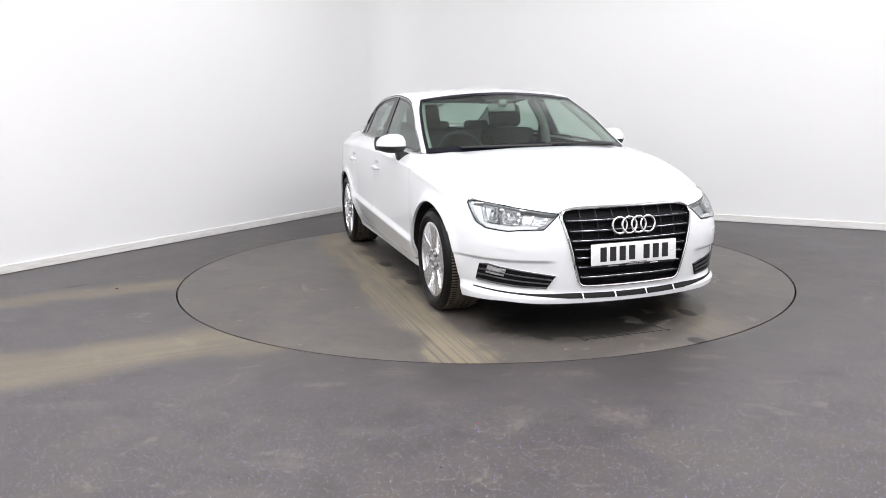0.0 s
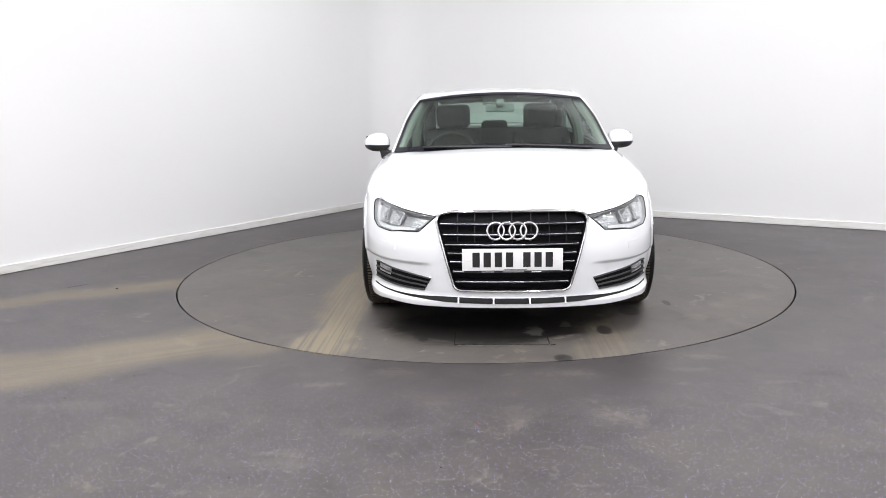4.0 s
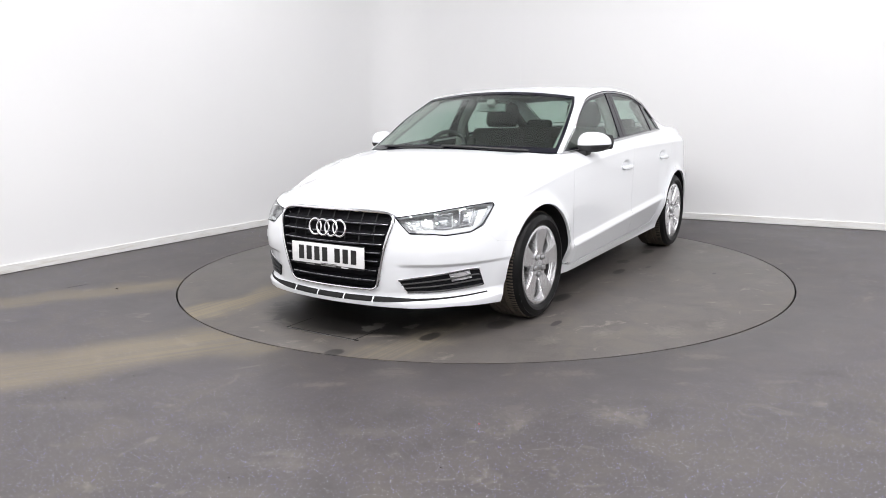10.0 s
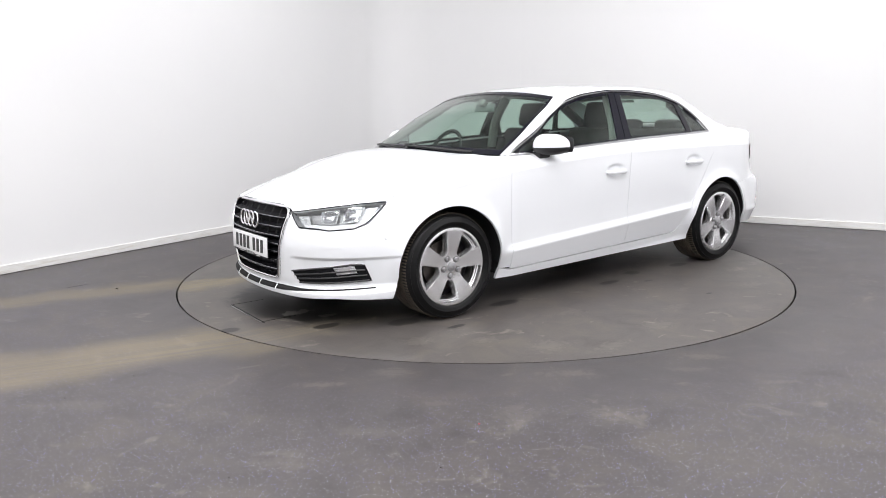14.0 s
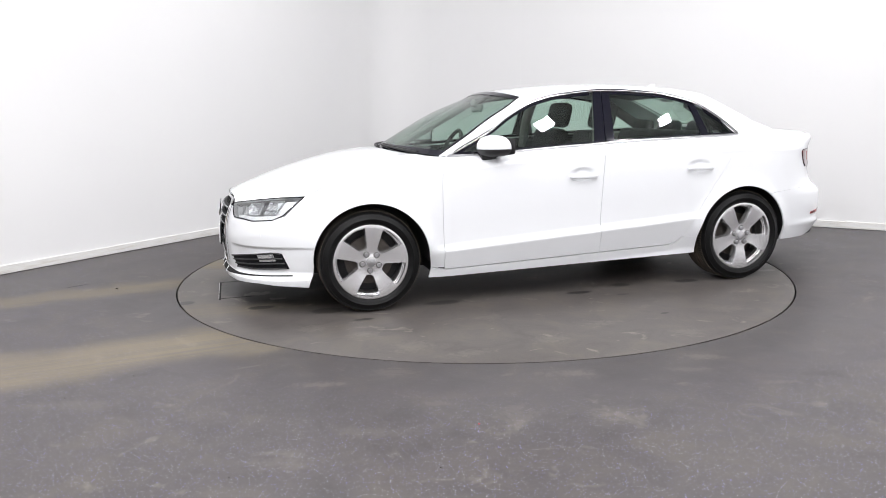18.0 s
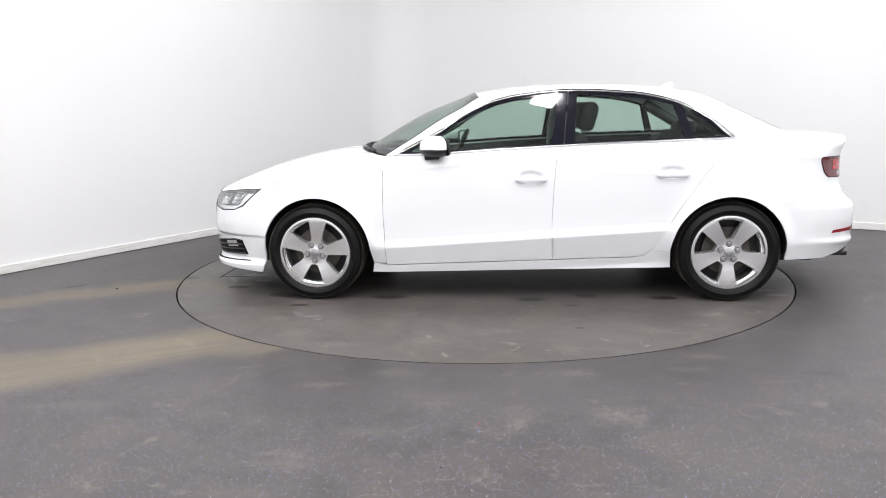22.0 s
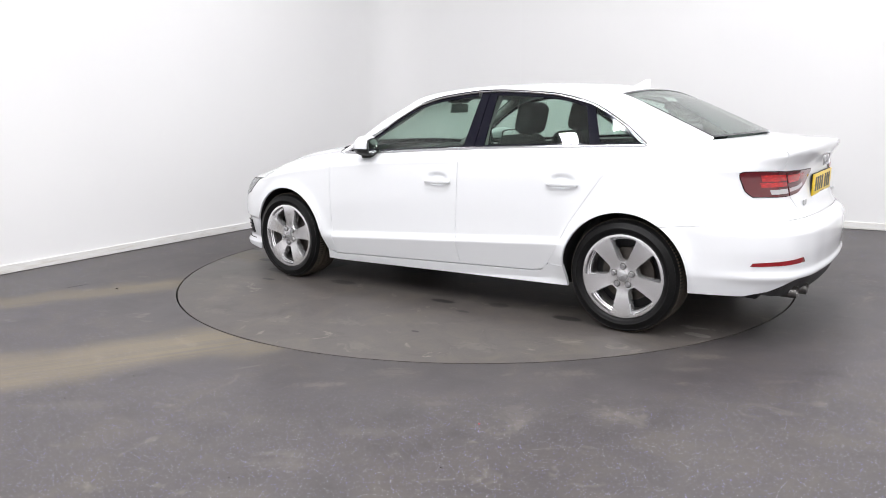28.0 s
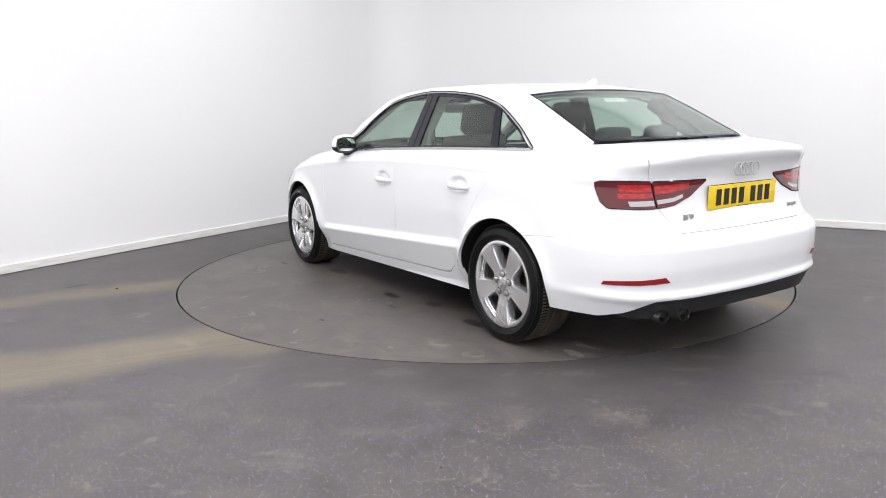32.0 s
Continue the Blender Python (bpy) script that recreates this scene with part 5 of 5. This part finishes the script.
def build_front_details(car, bumper):
    for side in SIDES:
        build_headlamp(car, side)
        # fog lamp recess
        b = [F(0.478, 0.268), F(0.62, 0.272), F(0.792, 0.288)]
        t = [F(0.432, 0.340), F(0.60, 0.366), F(0.74, 0.390), F(0.774, 0.386)]
        c = chart(b, t, [b[0], t[0]], [b[-1], t[-1]], 40, 16)
        g = on_skin(c, side)
        recess = sheet("fog_grille", g, mesh_black, bumper, 0.01, lift=0.0025, label="black fog lamp grille")
        n = normals(g)
        n = n if ((g - MID) * n).sum() > 0 else -n
        for v in (0.06, 0.36, 0.66, 0.97):
            line = sub_grid(g, 0.0 if v < 0.9 else -0.0, 0.97, v, v + 0.01, 24, 2)[:, 0] + sub_grid(n, 0.0, 0.97, v, v + 0.01, 24, 2)[:, 0] * 0.005
            tube("grille_fin", line, 0.0052, plastic, recess, sides=6, flat=1.6)
        q = sub_grid(g, 0.60, 0.86, 0.50, 0.90, 14, 8) + sub_grid(n, 0.60, 0.86, 0.50, 0.90, 14, 8) * 0.006
        sheet("fog_lamp", q, reflector, recess, 0.012, label="clear fog lamp")
        sheet("fog_lens", sub_grid(g, 0.655, 0.80, 0.56, 0.84, 8, 6) + sub_grid(n, 0.655, 0.80, 0.56, 0.84, 8, 6) * 0.0085, clear_lens, recess, 0.003)
        top = sub_grid(g, 0.0, 1.0, 0.985, 1.0, 30, 2)[:, 1] + sub_grid(n, 0.0, 1.0, 0.985, 1.0, 30, 2)[:, 1] * 0.004
        tube("fog_trim", top, 0.0035, satin, recess, "thin satin strip", sides=6)
        # washer cover
        c = chart([F(0.63, 0.478), F(0.705, 0.484)], [F(0.63, 0.512), F(0.705, 0.518)], [F(0.63, 0.478), F(0.63, 0.512)], [F(0.705, 0.484), F(0.705, 0.518)], 12, 6)
        sheet("washer_cover", on_skin(c, side), paint, bumper, 0.004, lift=0.0022)
    # slit in the lip
    y = np.linspace(-0.80, 0.80, 90)
    mid = 0.223 + 0.024 * (np.abs(y) / 0.8) ** 2.0
    half = np.interp(np.abs(y), [0, 0.36, 0.50, 0.62, 0.80], [0.0125, 0.0125, 0.006, 0.0035, 0.003])
    k = np.linspace(-1, 1, 5)[None]
    zz = mid[:, None] + half[:, None] * k
    g = np.concatenate([flip(skin(s_front(np.abs(y[:45]))[:, None] + 0 * k, zz[:45])), skin(s_front(np.abs(y[45:]))[:, None] + 0 * k, zz[45:])])
    slit = sheet("lip_intake", g, pit_black, bumper, 0.006, lift=0.003, label="black slit in the bumper lip")
    for yy in (-0.285, -0.098, 0.094, 0.282):
        p = nose(np.array([yy, yy]), np.array([0.209, 0.239]), 0.005)
        tube("slit_divider", p, 0.005, paint, slit, sides=8)


# ---- the car's rear ----
def build_rear_details(car, bumper, boot):
    for side in SIDES:
        # outer lamp on the quarter, inner lamp on the boot lid
        b = [X(-1.946, 0.782), X(-1.965, 0.770), R(0.70, 0.766), R(0.586, 0.766)]
        t = [X(-1.895, 0.885), X(-1.915, 0.893), R(0.72, 0.893), R(0.620, 0.889)]
        c = chart(b, t, [b[0], X(-1.925, 0.80), X(-1.900, 0.86), t[0]], [b[-1], t[-1]], 40, 20)
        g = on_skin(c, side)
        n = normals(g)
        n = n if ((g - MID) * n).sum() > 0 else -n
        lamp = sheet("tail_light", g, red_lens, car, 0.02, lift=0.006, label="dark red tail light with clear reversing strip")

        def inner(u0, u1, v0, v1, up=0.0075, nu=20, nv=6):
            return sub_grid(g, u0, u1, v0, v1, nu, nv) + sub_grid(n, u0, u1, v0, v1, nu, nv) * up
        sheet("brake_strip", inner(0.34, 0.985, 0.62, 0.88), red_bright, lamp, 0.002, label="bright red brake light strip")
        sheet("brake_strip", inner(0.30, 0.985, 0.40, 0.58), red_bright, lamp, 0.002)
        sheet("reversing_strip", inner(0.44, 0.985, 0.10, 0.30), clear_lens, lamp, 0.002, label="clear reversing light strip")
        tube("lamp_seal", rim_line(g), 0.004, gloss_black, lamp, closed=True, sides=6)
        b = [R(0.578, 0.766), R(0.48, 0.778), R(0.37, 0.815), R(0.280, 0.874)]
        t = [R(0.612, 0.889), R(0.44, 0.887), R(0.274, 0.884)]
        c = chart(b, t, [b[0], t[0]], [b[-1], t[-1]], 36, 16)
        g = on_skin(c, side)
        n = normals(g)
        n = n if ((g - MID) * n).sum() > 0 else -n
        lamp = sheet("boot_light", g, red_lens, boot, 0.02, lift=0.006, label="dark red tail light on the boot lid")
        sheet("brake_strip", inner(0.02, 0.66, 0.52, 0.86), red_bright, lamp, 0.002)
        sheet("reversing_strip", inner(0.02, 0.50, 0.14, 0.30), clear_lens, lamp, 0.002)
        tube("lamp_seal", rim_line(g), 0.004, gloss_black, lamp, closed=True, sides=6)
        # red reflector in the bumper
        c = chart([R(0.79, 0.424), R(0.555, 0.436)], [R(0.785, 0.442), R(0.580, 0.462)], [R(0.79, 0.424), R(0.785, 0.442)], [R(0.555, 0.436), R(0.580, 0.462)], 20, 5)
        sheet("rear_reflector", on_skin(c, side), red_plain, bumper, 0.004, lift=0.003, label="narrow red reflector")
    # black lower valance
    b = [R(0.72, 0.262), R(0.55, 0.256), R(0.30, 0.266), R(0, 0.270)]
    t = [R(0.77, 0.272), R(0.73, 0.292), R(0.615, 0.350), R(0.40, 0.350), R(0, 0.350)]
    c = chart(b, t, [b[0], t[0]], [b[-1], t[-1]], 50, 14)
    half = on_skin(c)
    valance = sheet("rear_valance", np.concatenate([half, flip(half)[-2::-1]]), plastic, bumper, 0.01, lift=-0.004, label="textured black lower valance")
    for y in (0.560, 0.447):
        pipe = lathe("tailpipe", [(0.0350, -0.06), (0.0350, -0.002), (0.0365, 0.001), (0.0385, 0.001), (0.0398, -0.004), (0.0398, -0.19)], pipe_steel, car, "round metal tailpipe", 32, axis="X")
        pipe.matrix_basis = pose(float(skin(s_rear(y), 0.30)[0]) - 0.004, y, 0.270, 0, 0, 180) @ Matrix.Diagonal((1, 0.92, 0.80, 1))
        lathe("pipe_inside", [(0.0, -0.05), (0.0352, -0.05)], pit_black, pipe, "", 24, axis="X")
    p = skin(s_rear(0.0), 0.925)
    emblem = bmesh.new()
    for k in range(4):
        ring_bm(emblem, 0.0310, 0.0038, Matrix.Translation((p[0] - 0.015, (k - 1.5) * 0.0430, 0.922)) @ Matrix.Rotation(radians(88), 4, "Y"), 40, 8, 0.9)
    part("rear_emblem", emblem, badge_silver, boot, "four chrome rings")
    build_plate(boot, float(skin(s_rear(0.0), 0.79)[0]) - 0.006, 0.0, 0.794, -1, plate_yellow, 2, "yellow rear number plate with black bars")
    # model badges, drawn as plain bars
    for y, ws in ((0.405, (0.032, 0.026)), (-0.405, (0.016, 0.014, 0.016, 0.006))):
        q = skin(s_rear(abs(y)), 0.715)
        x = float(q[0]) - 0.003
        at = y
        for w in ws:
            bm = bmesh.new()
            box(bm, (x - 0.003, at - w / 2, 0.704), (x + 0.004, at + w / 2, 0.731 if y > 0 else 0.722), 0.001)
            part("badge_bar", bm, badge_silver, boot)
            at -= (w + 0.008) if y > 0 else (w + 0.005)


# ---- mirrors, wipers, fin, cowl ----
def build_fittings(car):
    for side in SIDES:
        off = (-0.024 if side > 0 else 0.018) * side
        def shell(z0, z1):
            th, ph = np.linspace(-np.pi, np.pi, 40), np.linspace(np.arcsin(z0), np.arcsin(z1), 14)
            t, p = th[:, None], ph[None]
            cx, sx = np.cos(t) * np.cos(p), np.sin(t) * np.cos(p)
            pw = lambda a, e: np.sign(a) * np.abs(a) ** e
            x = 0.520 + np.where(cx > 0, 0.092 * pw(cx, 0.95), 0.074 * pw(cx, 0.35))
            lean = 0.032 * sx + 0.040 * np.maximum(sx, 0) ** 2 * (cx > 0) * np.abs(cx)
            y = 0.888 + 0.096 * pw(sx, 0.85)
            z = 1.003 + np.where(np.sin(p) > 0, 0.078 - 0.014 * sx, 0.054 - 0.005 * sx) * pw(np.sin(p) + 0 * t, 0.85)
            return np.stack([x - lean, y, z], -1)
        g = shell(-0.06, 1.0)
        mirror = sheet("door_mirror", g if side > 0 else flip(g), paint, car, 0.003, hub=np.array([0.52, 0.893 * side, 1.0]), label="white door mirror with black foot")
        g = shell(-1.0, -0.10)
        sheet("mirror_base", g if side > 0 else flip(g), plastic, mirror, 0.003, hub=np.array([0.52, 0.893 * side, 1.0]))
        bm = bmesh.new()
        a = [bm.verts.new((x, y * side, z)) for x, y, z in ((0.585, 0.760, 0.905), (0.490, 0.760, 0.905), (0.482, 0.770, 0.945), (0.592, 0.770, 0.945))]
        b = [bm.verts.new((x, y * side, z)) for x, y, z in ((0.580, 0.848, 0.885), (0.500, 0.848, 0.885), (0.486, 0.868, 0.985), (0.592, 0.868, 0.985))]
        bm.faces.new(a), bm.faces.new(b[::-1])
        for i in range(4):
            bm.faces.new((a[i], b[i], b[(i + 1) % 4], a[(i + 1) % 4]))
        bmesh.ops.recalc_face_normals(bm, faces=bm.faces)
        bmesh.ops.bevel(bm, geom=list(bm.edges), offset=0.010, segments=3, affect="EDGES", profile=0.5)
        part("mirror_foot", bm, plastic, mirror)
        u, v = np.meshgrid(np.linspace(-1, 1, 12), np.linspace(-1, 1, 9), indexing="ij")
        rear = np.stack([0.4445 - 0.032 * u, 0.893 + 0.092 * u * (1 - 0.10 * v ** 2), 1.012 + 0.054 * v * (1 - 0.2 * u ** 2)], -1)
        sheet("mirror_rim", rear if side > 0 else flip(rear), plastic, mirror, 0.006, hub=np.array([1.0, 0.893 * side, 1.0]))
        g = np.stack([0.4410 - 0.027 * u + 0.002 * (u ** 2 + v ** 2), 0.893 + 0.080 * u * (1 - 0.12 * v ** 2), 1.013 + 0.045 * v * (1 - 0.2 * u ** 2)], -1)
        sheet("mirror_glass", g if side > 0 else flip(g), material("mirror_silver", (0.85, 0.87, 0.87), 0.02, 1.0), mirror, 0.003, hub=np.array([1.0, 0.893 * side, 1.0]))
        mirror.matrix_basis = Matrix.Translation((0.0, off, -0.020))
    # scuttle tray under the screen, and two wipers
    v = np.linspace(-1, 1, 49)
    foot = np.stack([0.852 + 0.235 * (1 - v ** 2), v * 0.742, 0.930 + 0.030 * (1 - v ** 2)], -1)
    lip = foot + np.array([0.05, 0, -0.004])
    back = foot + np.array([-0.03, 0, 0.004])
    sheet("scuttle", np.stack([back, foot, lip], 1), plastic, car, 0.004)
    for y0, y1 in ((0.60, 0.02), (0.05, -0.54)):
        ys = np.linspace(y0, y1, 24)
        xs = 0.852 + 0.235 * (1 - (ys / 0.742) ** 2)
        k = np.linspace(0, 1, 24)
        line = np.stack([xs + 0.018 - 0.035 * k, ys, 0.945 + 0.028 * (1 - (ys / 0.742) ** 2) + 0.004 + 0.012 * k], -1)
        arm = tube("wiper", line, 0.007, plastic, car, "black windscreen wiper", sides=6)
        tube("wiper_blade", line + np.array([-0.014, 0, 0.004]), 0.006, dark_trim, arm, sides=6, flat=0.7)
    # roof aerial
    bm = bmesh.new()
    rows = []
    for k in np.linspace(0, 1, 9):
        x0, x1 = -0.995 - 0.085 * k ** 0.9, -1.110 - 0.006 * k
        z = 1.346 + 0.040 * k
        w = 0.024 * (1 - k) ** 0.8 + 0.0035
        rows.append([bm.verts.new((x0 + (x1 - x0) * (0.5 - 0.5 * math.cos(a)), w * math.sin(a), z - 0.03 * (1 - k) * ((0.5 - 0.5 * math.cos(a))))) for a in [2 * math.pi * j / 16 for j in range(16)]])
    for i in range(8):
        for j in range(16):
            bm.faces.new((rows[i][j], rows[i][(j + 1) % 16], rows[i + 1][(j + 1) % 16], rows[i + 1][j]))
    bm.faces.new(rows[-1])
    bmesh.ops.recalc_face_normals(bm, faces=bm.faces)
    part("roof_aerial", bm, paint, car, "white fin-shaped roof aerial")


# ---- the cabin ----
def cushion(bm, centre, size, lean=0.0, bevel=0.05, turn=0.0):
    box(bm, [-s / 2 for s in size], [s / 2 for s in size], min(bevel, min(size) * 0.45), Matrix.Translation(centre) @ Matrix.Rotation(radians(lean), 4, "Y") @ Matrix.Rotation(radians(turn), 4, "Z"))


def build_cabin(car):
    for y in (0.37, -0.37):
        bm = bmesh.new()
        cushion(bm, (0.05, y, 0.50), (0.52, 0.48, 0.16), -6, 0.06)
        seat = part("front_seat", bm, cloth, car, "black cloth front seat")
        bm = bmesh.new()
        cushion(bm, (-0.325, y, 0.77), (0.13, 0.48, 0.60), -19, 0.055)
        part("backrest", bm, cloth, seat)
        for q in (-1, 1):
            bm = bmesh.new()
            cushion(bm, (-0.285, y + q * 0.205, 0.75), (0.15, 0.075, 0.46), -19, 0.034)
            part("side_bolster", bm, cloth, seat)
        bm = bmesh.new()
        cushion(bm, (-0.478, y, 1.160), (0.105, 0.285, 0.20), -14, 0.05)
        rest = part("headrest", bm, cloth, seat)
        for q in (-0.055, 0.055):
            tube("headrest_post", [(-0.455, y + q, 1.09), (-0.425, y + q, 1.00)], 0.006, chrome, rest, sides=8)
    bm = bmesh.new()
    cushion(bm, (-0.82, 0, 0.50), (0.50, 1.28, 0.16), -5, 0.06)
    bench = part("rear_bench", bm, cloth, car, "black cloth rear bench")
    bm = bmesh.new()
    cushion(bm, (-1.13, 0, 0.76), (0.14, 1.28, 0.58), -22, 0.05)
    part("backrest", bm, cloth, bench)
    for y in (0.40, 0.0, -0.40):
        bm = bmesh.new()
        cushion(bm, (-1.255, y, 1.045), (0.09, 0.25, 0.13), -16, 0.04)
        part("headrest", bm, cloth, bench)
    bm = bmesh.new()
    cushion(bm, (-1.50, 0, 0.975), (0.44, 1.22, 0.03), 0, 0.01)
    part("parcel_shelf", bm, cloth, car, "dark grey parcel shelf")
    # dashboard, with cowl over the dials on the right-hand side
    ys = np.linspace(-0.70, 0.70, 41)
    prof = [(1.02, 0.905), (0.90, 0.922), (0.72, 0.925), (0.62, 0.915), (0.575, 0.885), (0.56, 0.80), (0.60, 0.68), (0.66, 0.55)]
    g = np.array([[(x, y, z + (0.030 * math.exp(-((y + 0.36) / 0.17) ** 2) if 0.57 < x < 0.75 else 0.0)) for x, z in prof] for y in ys])
    dash = sheet("dashboard", g, cabin_plastic, car, 0.006, hub=np.array([0.95, 0, 0.5]), label="black dashboard")
    bm = bmesh.new()
    ring_bm(bm, 0.178, 0.0155, Matrix.Translation((0.455, -0.36, 0.895)) @ Matrix.Rotation(radians(64), 4, "Y"), 48, 10)
    wheel = part("steering_wheel", bm, cabin_plastic, car, "black steering wheel with grey spokes")
    for a0 in (0, 180, 270):
        a = radians(a0)
        m = Matrix.Translation((0.465, -0.36, 0.890)) @ Matrix.Rotation(radians(64), 4, "Y")
        pts = [m @ Vector((-math.sin(a) * r, math.cos(a) * r, 0.01)) if a0 != 270 else m @ Vector((r, 0, 0.01)) for r in (0.05, 0.11, 0.165)]
        tube("wheel_spoke", pts, 0.015, cabin_plastic, wheel, sides=8)
    bm = bmesh.new()
    bmesh.ops.create_uvsphere(bm, u_segments=20, v_segments=10, radius=1, matrix=Matrix.Translation((0.47, -0.36, 0.889)) @ Matrix.Rotation(radians(64), 4, "Y") @ Matrix.Diagonal((0.075, 0.085, 0.03, 1)))
    part("wheel_pad", bm, cabin_plastic, wheel)
    bm = bmesh.new()
    cushion(bm, (0.345, 0.0, 1.228), (0.022, 0.215, 0.062), -12, 0.010)
    mirror = part("cabin_mirror", bm, material("mirror_shell", (0.30, 0.32, 0.31), 0.4), car, "grey rear-view mirror")
    bm = bmesh.new()
    cushion(bm, (0.365, 0.0, 1.262), (0.05, 0.06, 0.05), -30, 0.015)
    part("mirror_stem", bm, headliner, mirror)
    bm = bmesh.new()
    cushion(bm, (0.318, 0.0, 1.296), (0.10, 0.26, 0.022), 24, 0.010)
    part("sensor_cover", bm, cabin_plastic, car, "black rain sensor cover behind the windscreen head")
    # headliner and inner pillars in pale trim
    v = np.linspace(-1, 1, 25)[None]
    xs = np.linspace(0.20, -1.20, 30)[:, None]
    zc = pchip([-1.25, -1.0, -0.5, 0.0, 0.25], [1.292, 1.332, 1.356, 1.345, 1.308])(xs)
    g = np.stack([xs + 0 * v, v * np.interp(xs, [-1.2, -0.8, 0.2], [0.50, 0.56, 0.575]), zc - 0.030 + 0.016 * (1 - v ** 2)], -1)
    sheet("headliner", g, headliner, car, 0.008, label="pale grey cloth headliner")
    for side in SIDES:
        lo = spline([(0.80, 0.715, 0.935), (0.50, 0.665, 1.10), (0.20, 0.590, 1.275)], 14)
        tube("pillar_trim", lo * np.array([1, side, 1]), 0.030, headliner, car, "pale grey pillar trim", sides=8)
        lo = spline([(-0.285, 0.690, 0.90), (-0.30, 0.655, 1.10), (-0.335, 0.555, 1.30)], 10)
        tube("pillar_trim", lo * np.array([1, side, 1]), 0.038, headliner, car, "pale grey pillar trim", sides=8)
        lo = spline([(-1.02, 0.590, 1.24), (-1.20, 0.600, 1.13), (-1.42, 0.610, 1.00)], 12)
        tube("pillar_trim", lo * np.array([1, side, 1]), 0.040, cabin_plastic, car, "dark grey rear pillar trim", sides=10)
        xs = np.linspace(0.72, -1.10, 40)
        zz = np.linspace(0.32, 1.0, 12)[None]
        top = edge_z(xs)[:, None]
        z = 0.32 + (top - 0.012 - 0.32) * (zz - 0.32) / 0.68
        y = edge_y(xs)[:, None] - 0.045 - 0.02 * np.sin(np.pi * (zz - 0.32) / 0.68)
        g = np.stack([xs[:, None] + 0 * zz, y, z], -1)
        sheet("door_lining", g if side > 0 else flip(g), cabin_plastic, car, 0.02)
        belt = spline([(-0.31, 0.655, 1.24), (-0.33, 0.64, 1.05), (-0.36, 0.62, 0.80)], 12)
        tube("seat_belt", belt * np.array([1, side, 1]), 0.018, cloth, car, "black seat belt", sides=6, flat=0.15)
    bm = bmesh.new()
    cushion(bm, (0.15, 0.0, 0.58), (0.70, 0.17, 0.20), 0, 0.03)
    part("centre_console", bm, cabin_plastic, car)
    # paper slip under the head of the rear screen
    bm = bmesh.new()
    box(bm, (-0.0015, -0.085, -0.02), (0.0015, 0.085, 0.02), 0.0, pose(-1.238, -0.03, 1.262, 0, 58, 0))
    part("window_slip", bm, paper, car, "white paper slip behind the rear screen", smooth=False)


build_grille(car)
build_front_details(car, front_bumper)
build_rear_details(car, rear_bumper, boot_lid)
build_fittings(car)
build_cabin(car)


# ---- crumbs of dirt on the floor ----
def build_crumbs():
    dirt, red = grained("dirt_crumb", (0.03, 0.026, 0.022), 0.9, 200, 0.4), material("red_crumb", (0.5, 0.04, 0.05), 0.5)
    for k, (x, y, size) in enumerate(((-2.596, -0.657, 0.014), (-1.658, -2.424, 0.005), (-0.868, -3.415, 0.005), (-0.008, -2.966, 0.006), (-0.142, -3.333, 0.005), (-1.843, -2.701, 0.006))):
        bm = bmesh.new()
        bmesh.ops.create_icosphere(bm, subdivisions=2, radius=1.0)
        for v in bm.verts:
            v.co *= 1 + 0.35 * noise.noise(v.co * 1.7 + Vector((k * 3.1, 0, 0)))
            v.co.z *= 0.45
        low = min(v.co.z for v in bm.verts)
        for v in bm.verts:
            v.co = (v.co - Vector((0, 0, low))) * size * 0.65
        ob = part("dirt_crumb", bm, red if k == 3 else dirt)
        ob.matrix_world = pose(x, y, 0.0, 0, 0, 40 * k)
        tagged(ob, "tiny red plastic crumb lying on the vinyl floor" if k == 3 else "tiny dark crumb of dirt lying on the vinyl floor", "crumb", "crumbs on the floor")
    # a shallow scratch in the vinyl beside the wall
    line = [(-2.99, -0.613, 0.0006), (-2.94, -0.55, 0.0006), (-2.889, -0.493, 0.0006)]
    ob = tube("floor_scratch", line, 0.0035, pit_black, None, sides=6, flat=1.0)
    for v in ob.data.vertices:
        v.co.z = max(0.0, v.co.z * 0.25)
    tagged(ob, "short dark scratch in the vinyl floor", "scratch", kind="structure")


build_crumbs()


# ---- motion: the turntable turns slowly, the car stands on it ----
def motions():
    rows_disc, rows_car = [], []
    for k in range(0, 33):
        t = float(k)
        deg = -69.141 - 5.13627 * t - 0.38785 * (t / 32) ** 2
        a = radians(deg)
        ox, oy = -0.28126, 0.15998
        rows_disc.append((t, pose(0, 0, 0, 0, 0, deg)))
        rows_car.append((t, pose(ox * math.cos(a) - oy * math.sin(a), ox * math.sin(a) + oy * math.cos(a), 0, 0, 0, deg)))
    walk(turntable, rows_disc)
    walk(car, rows_car)


motions()
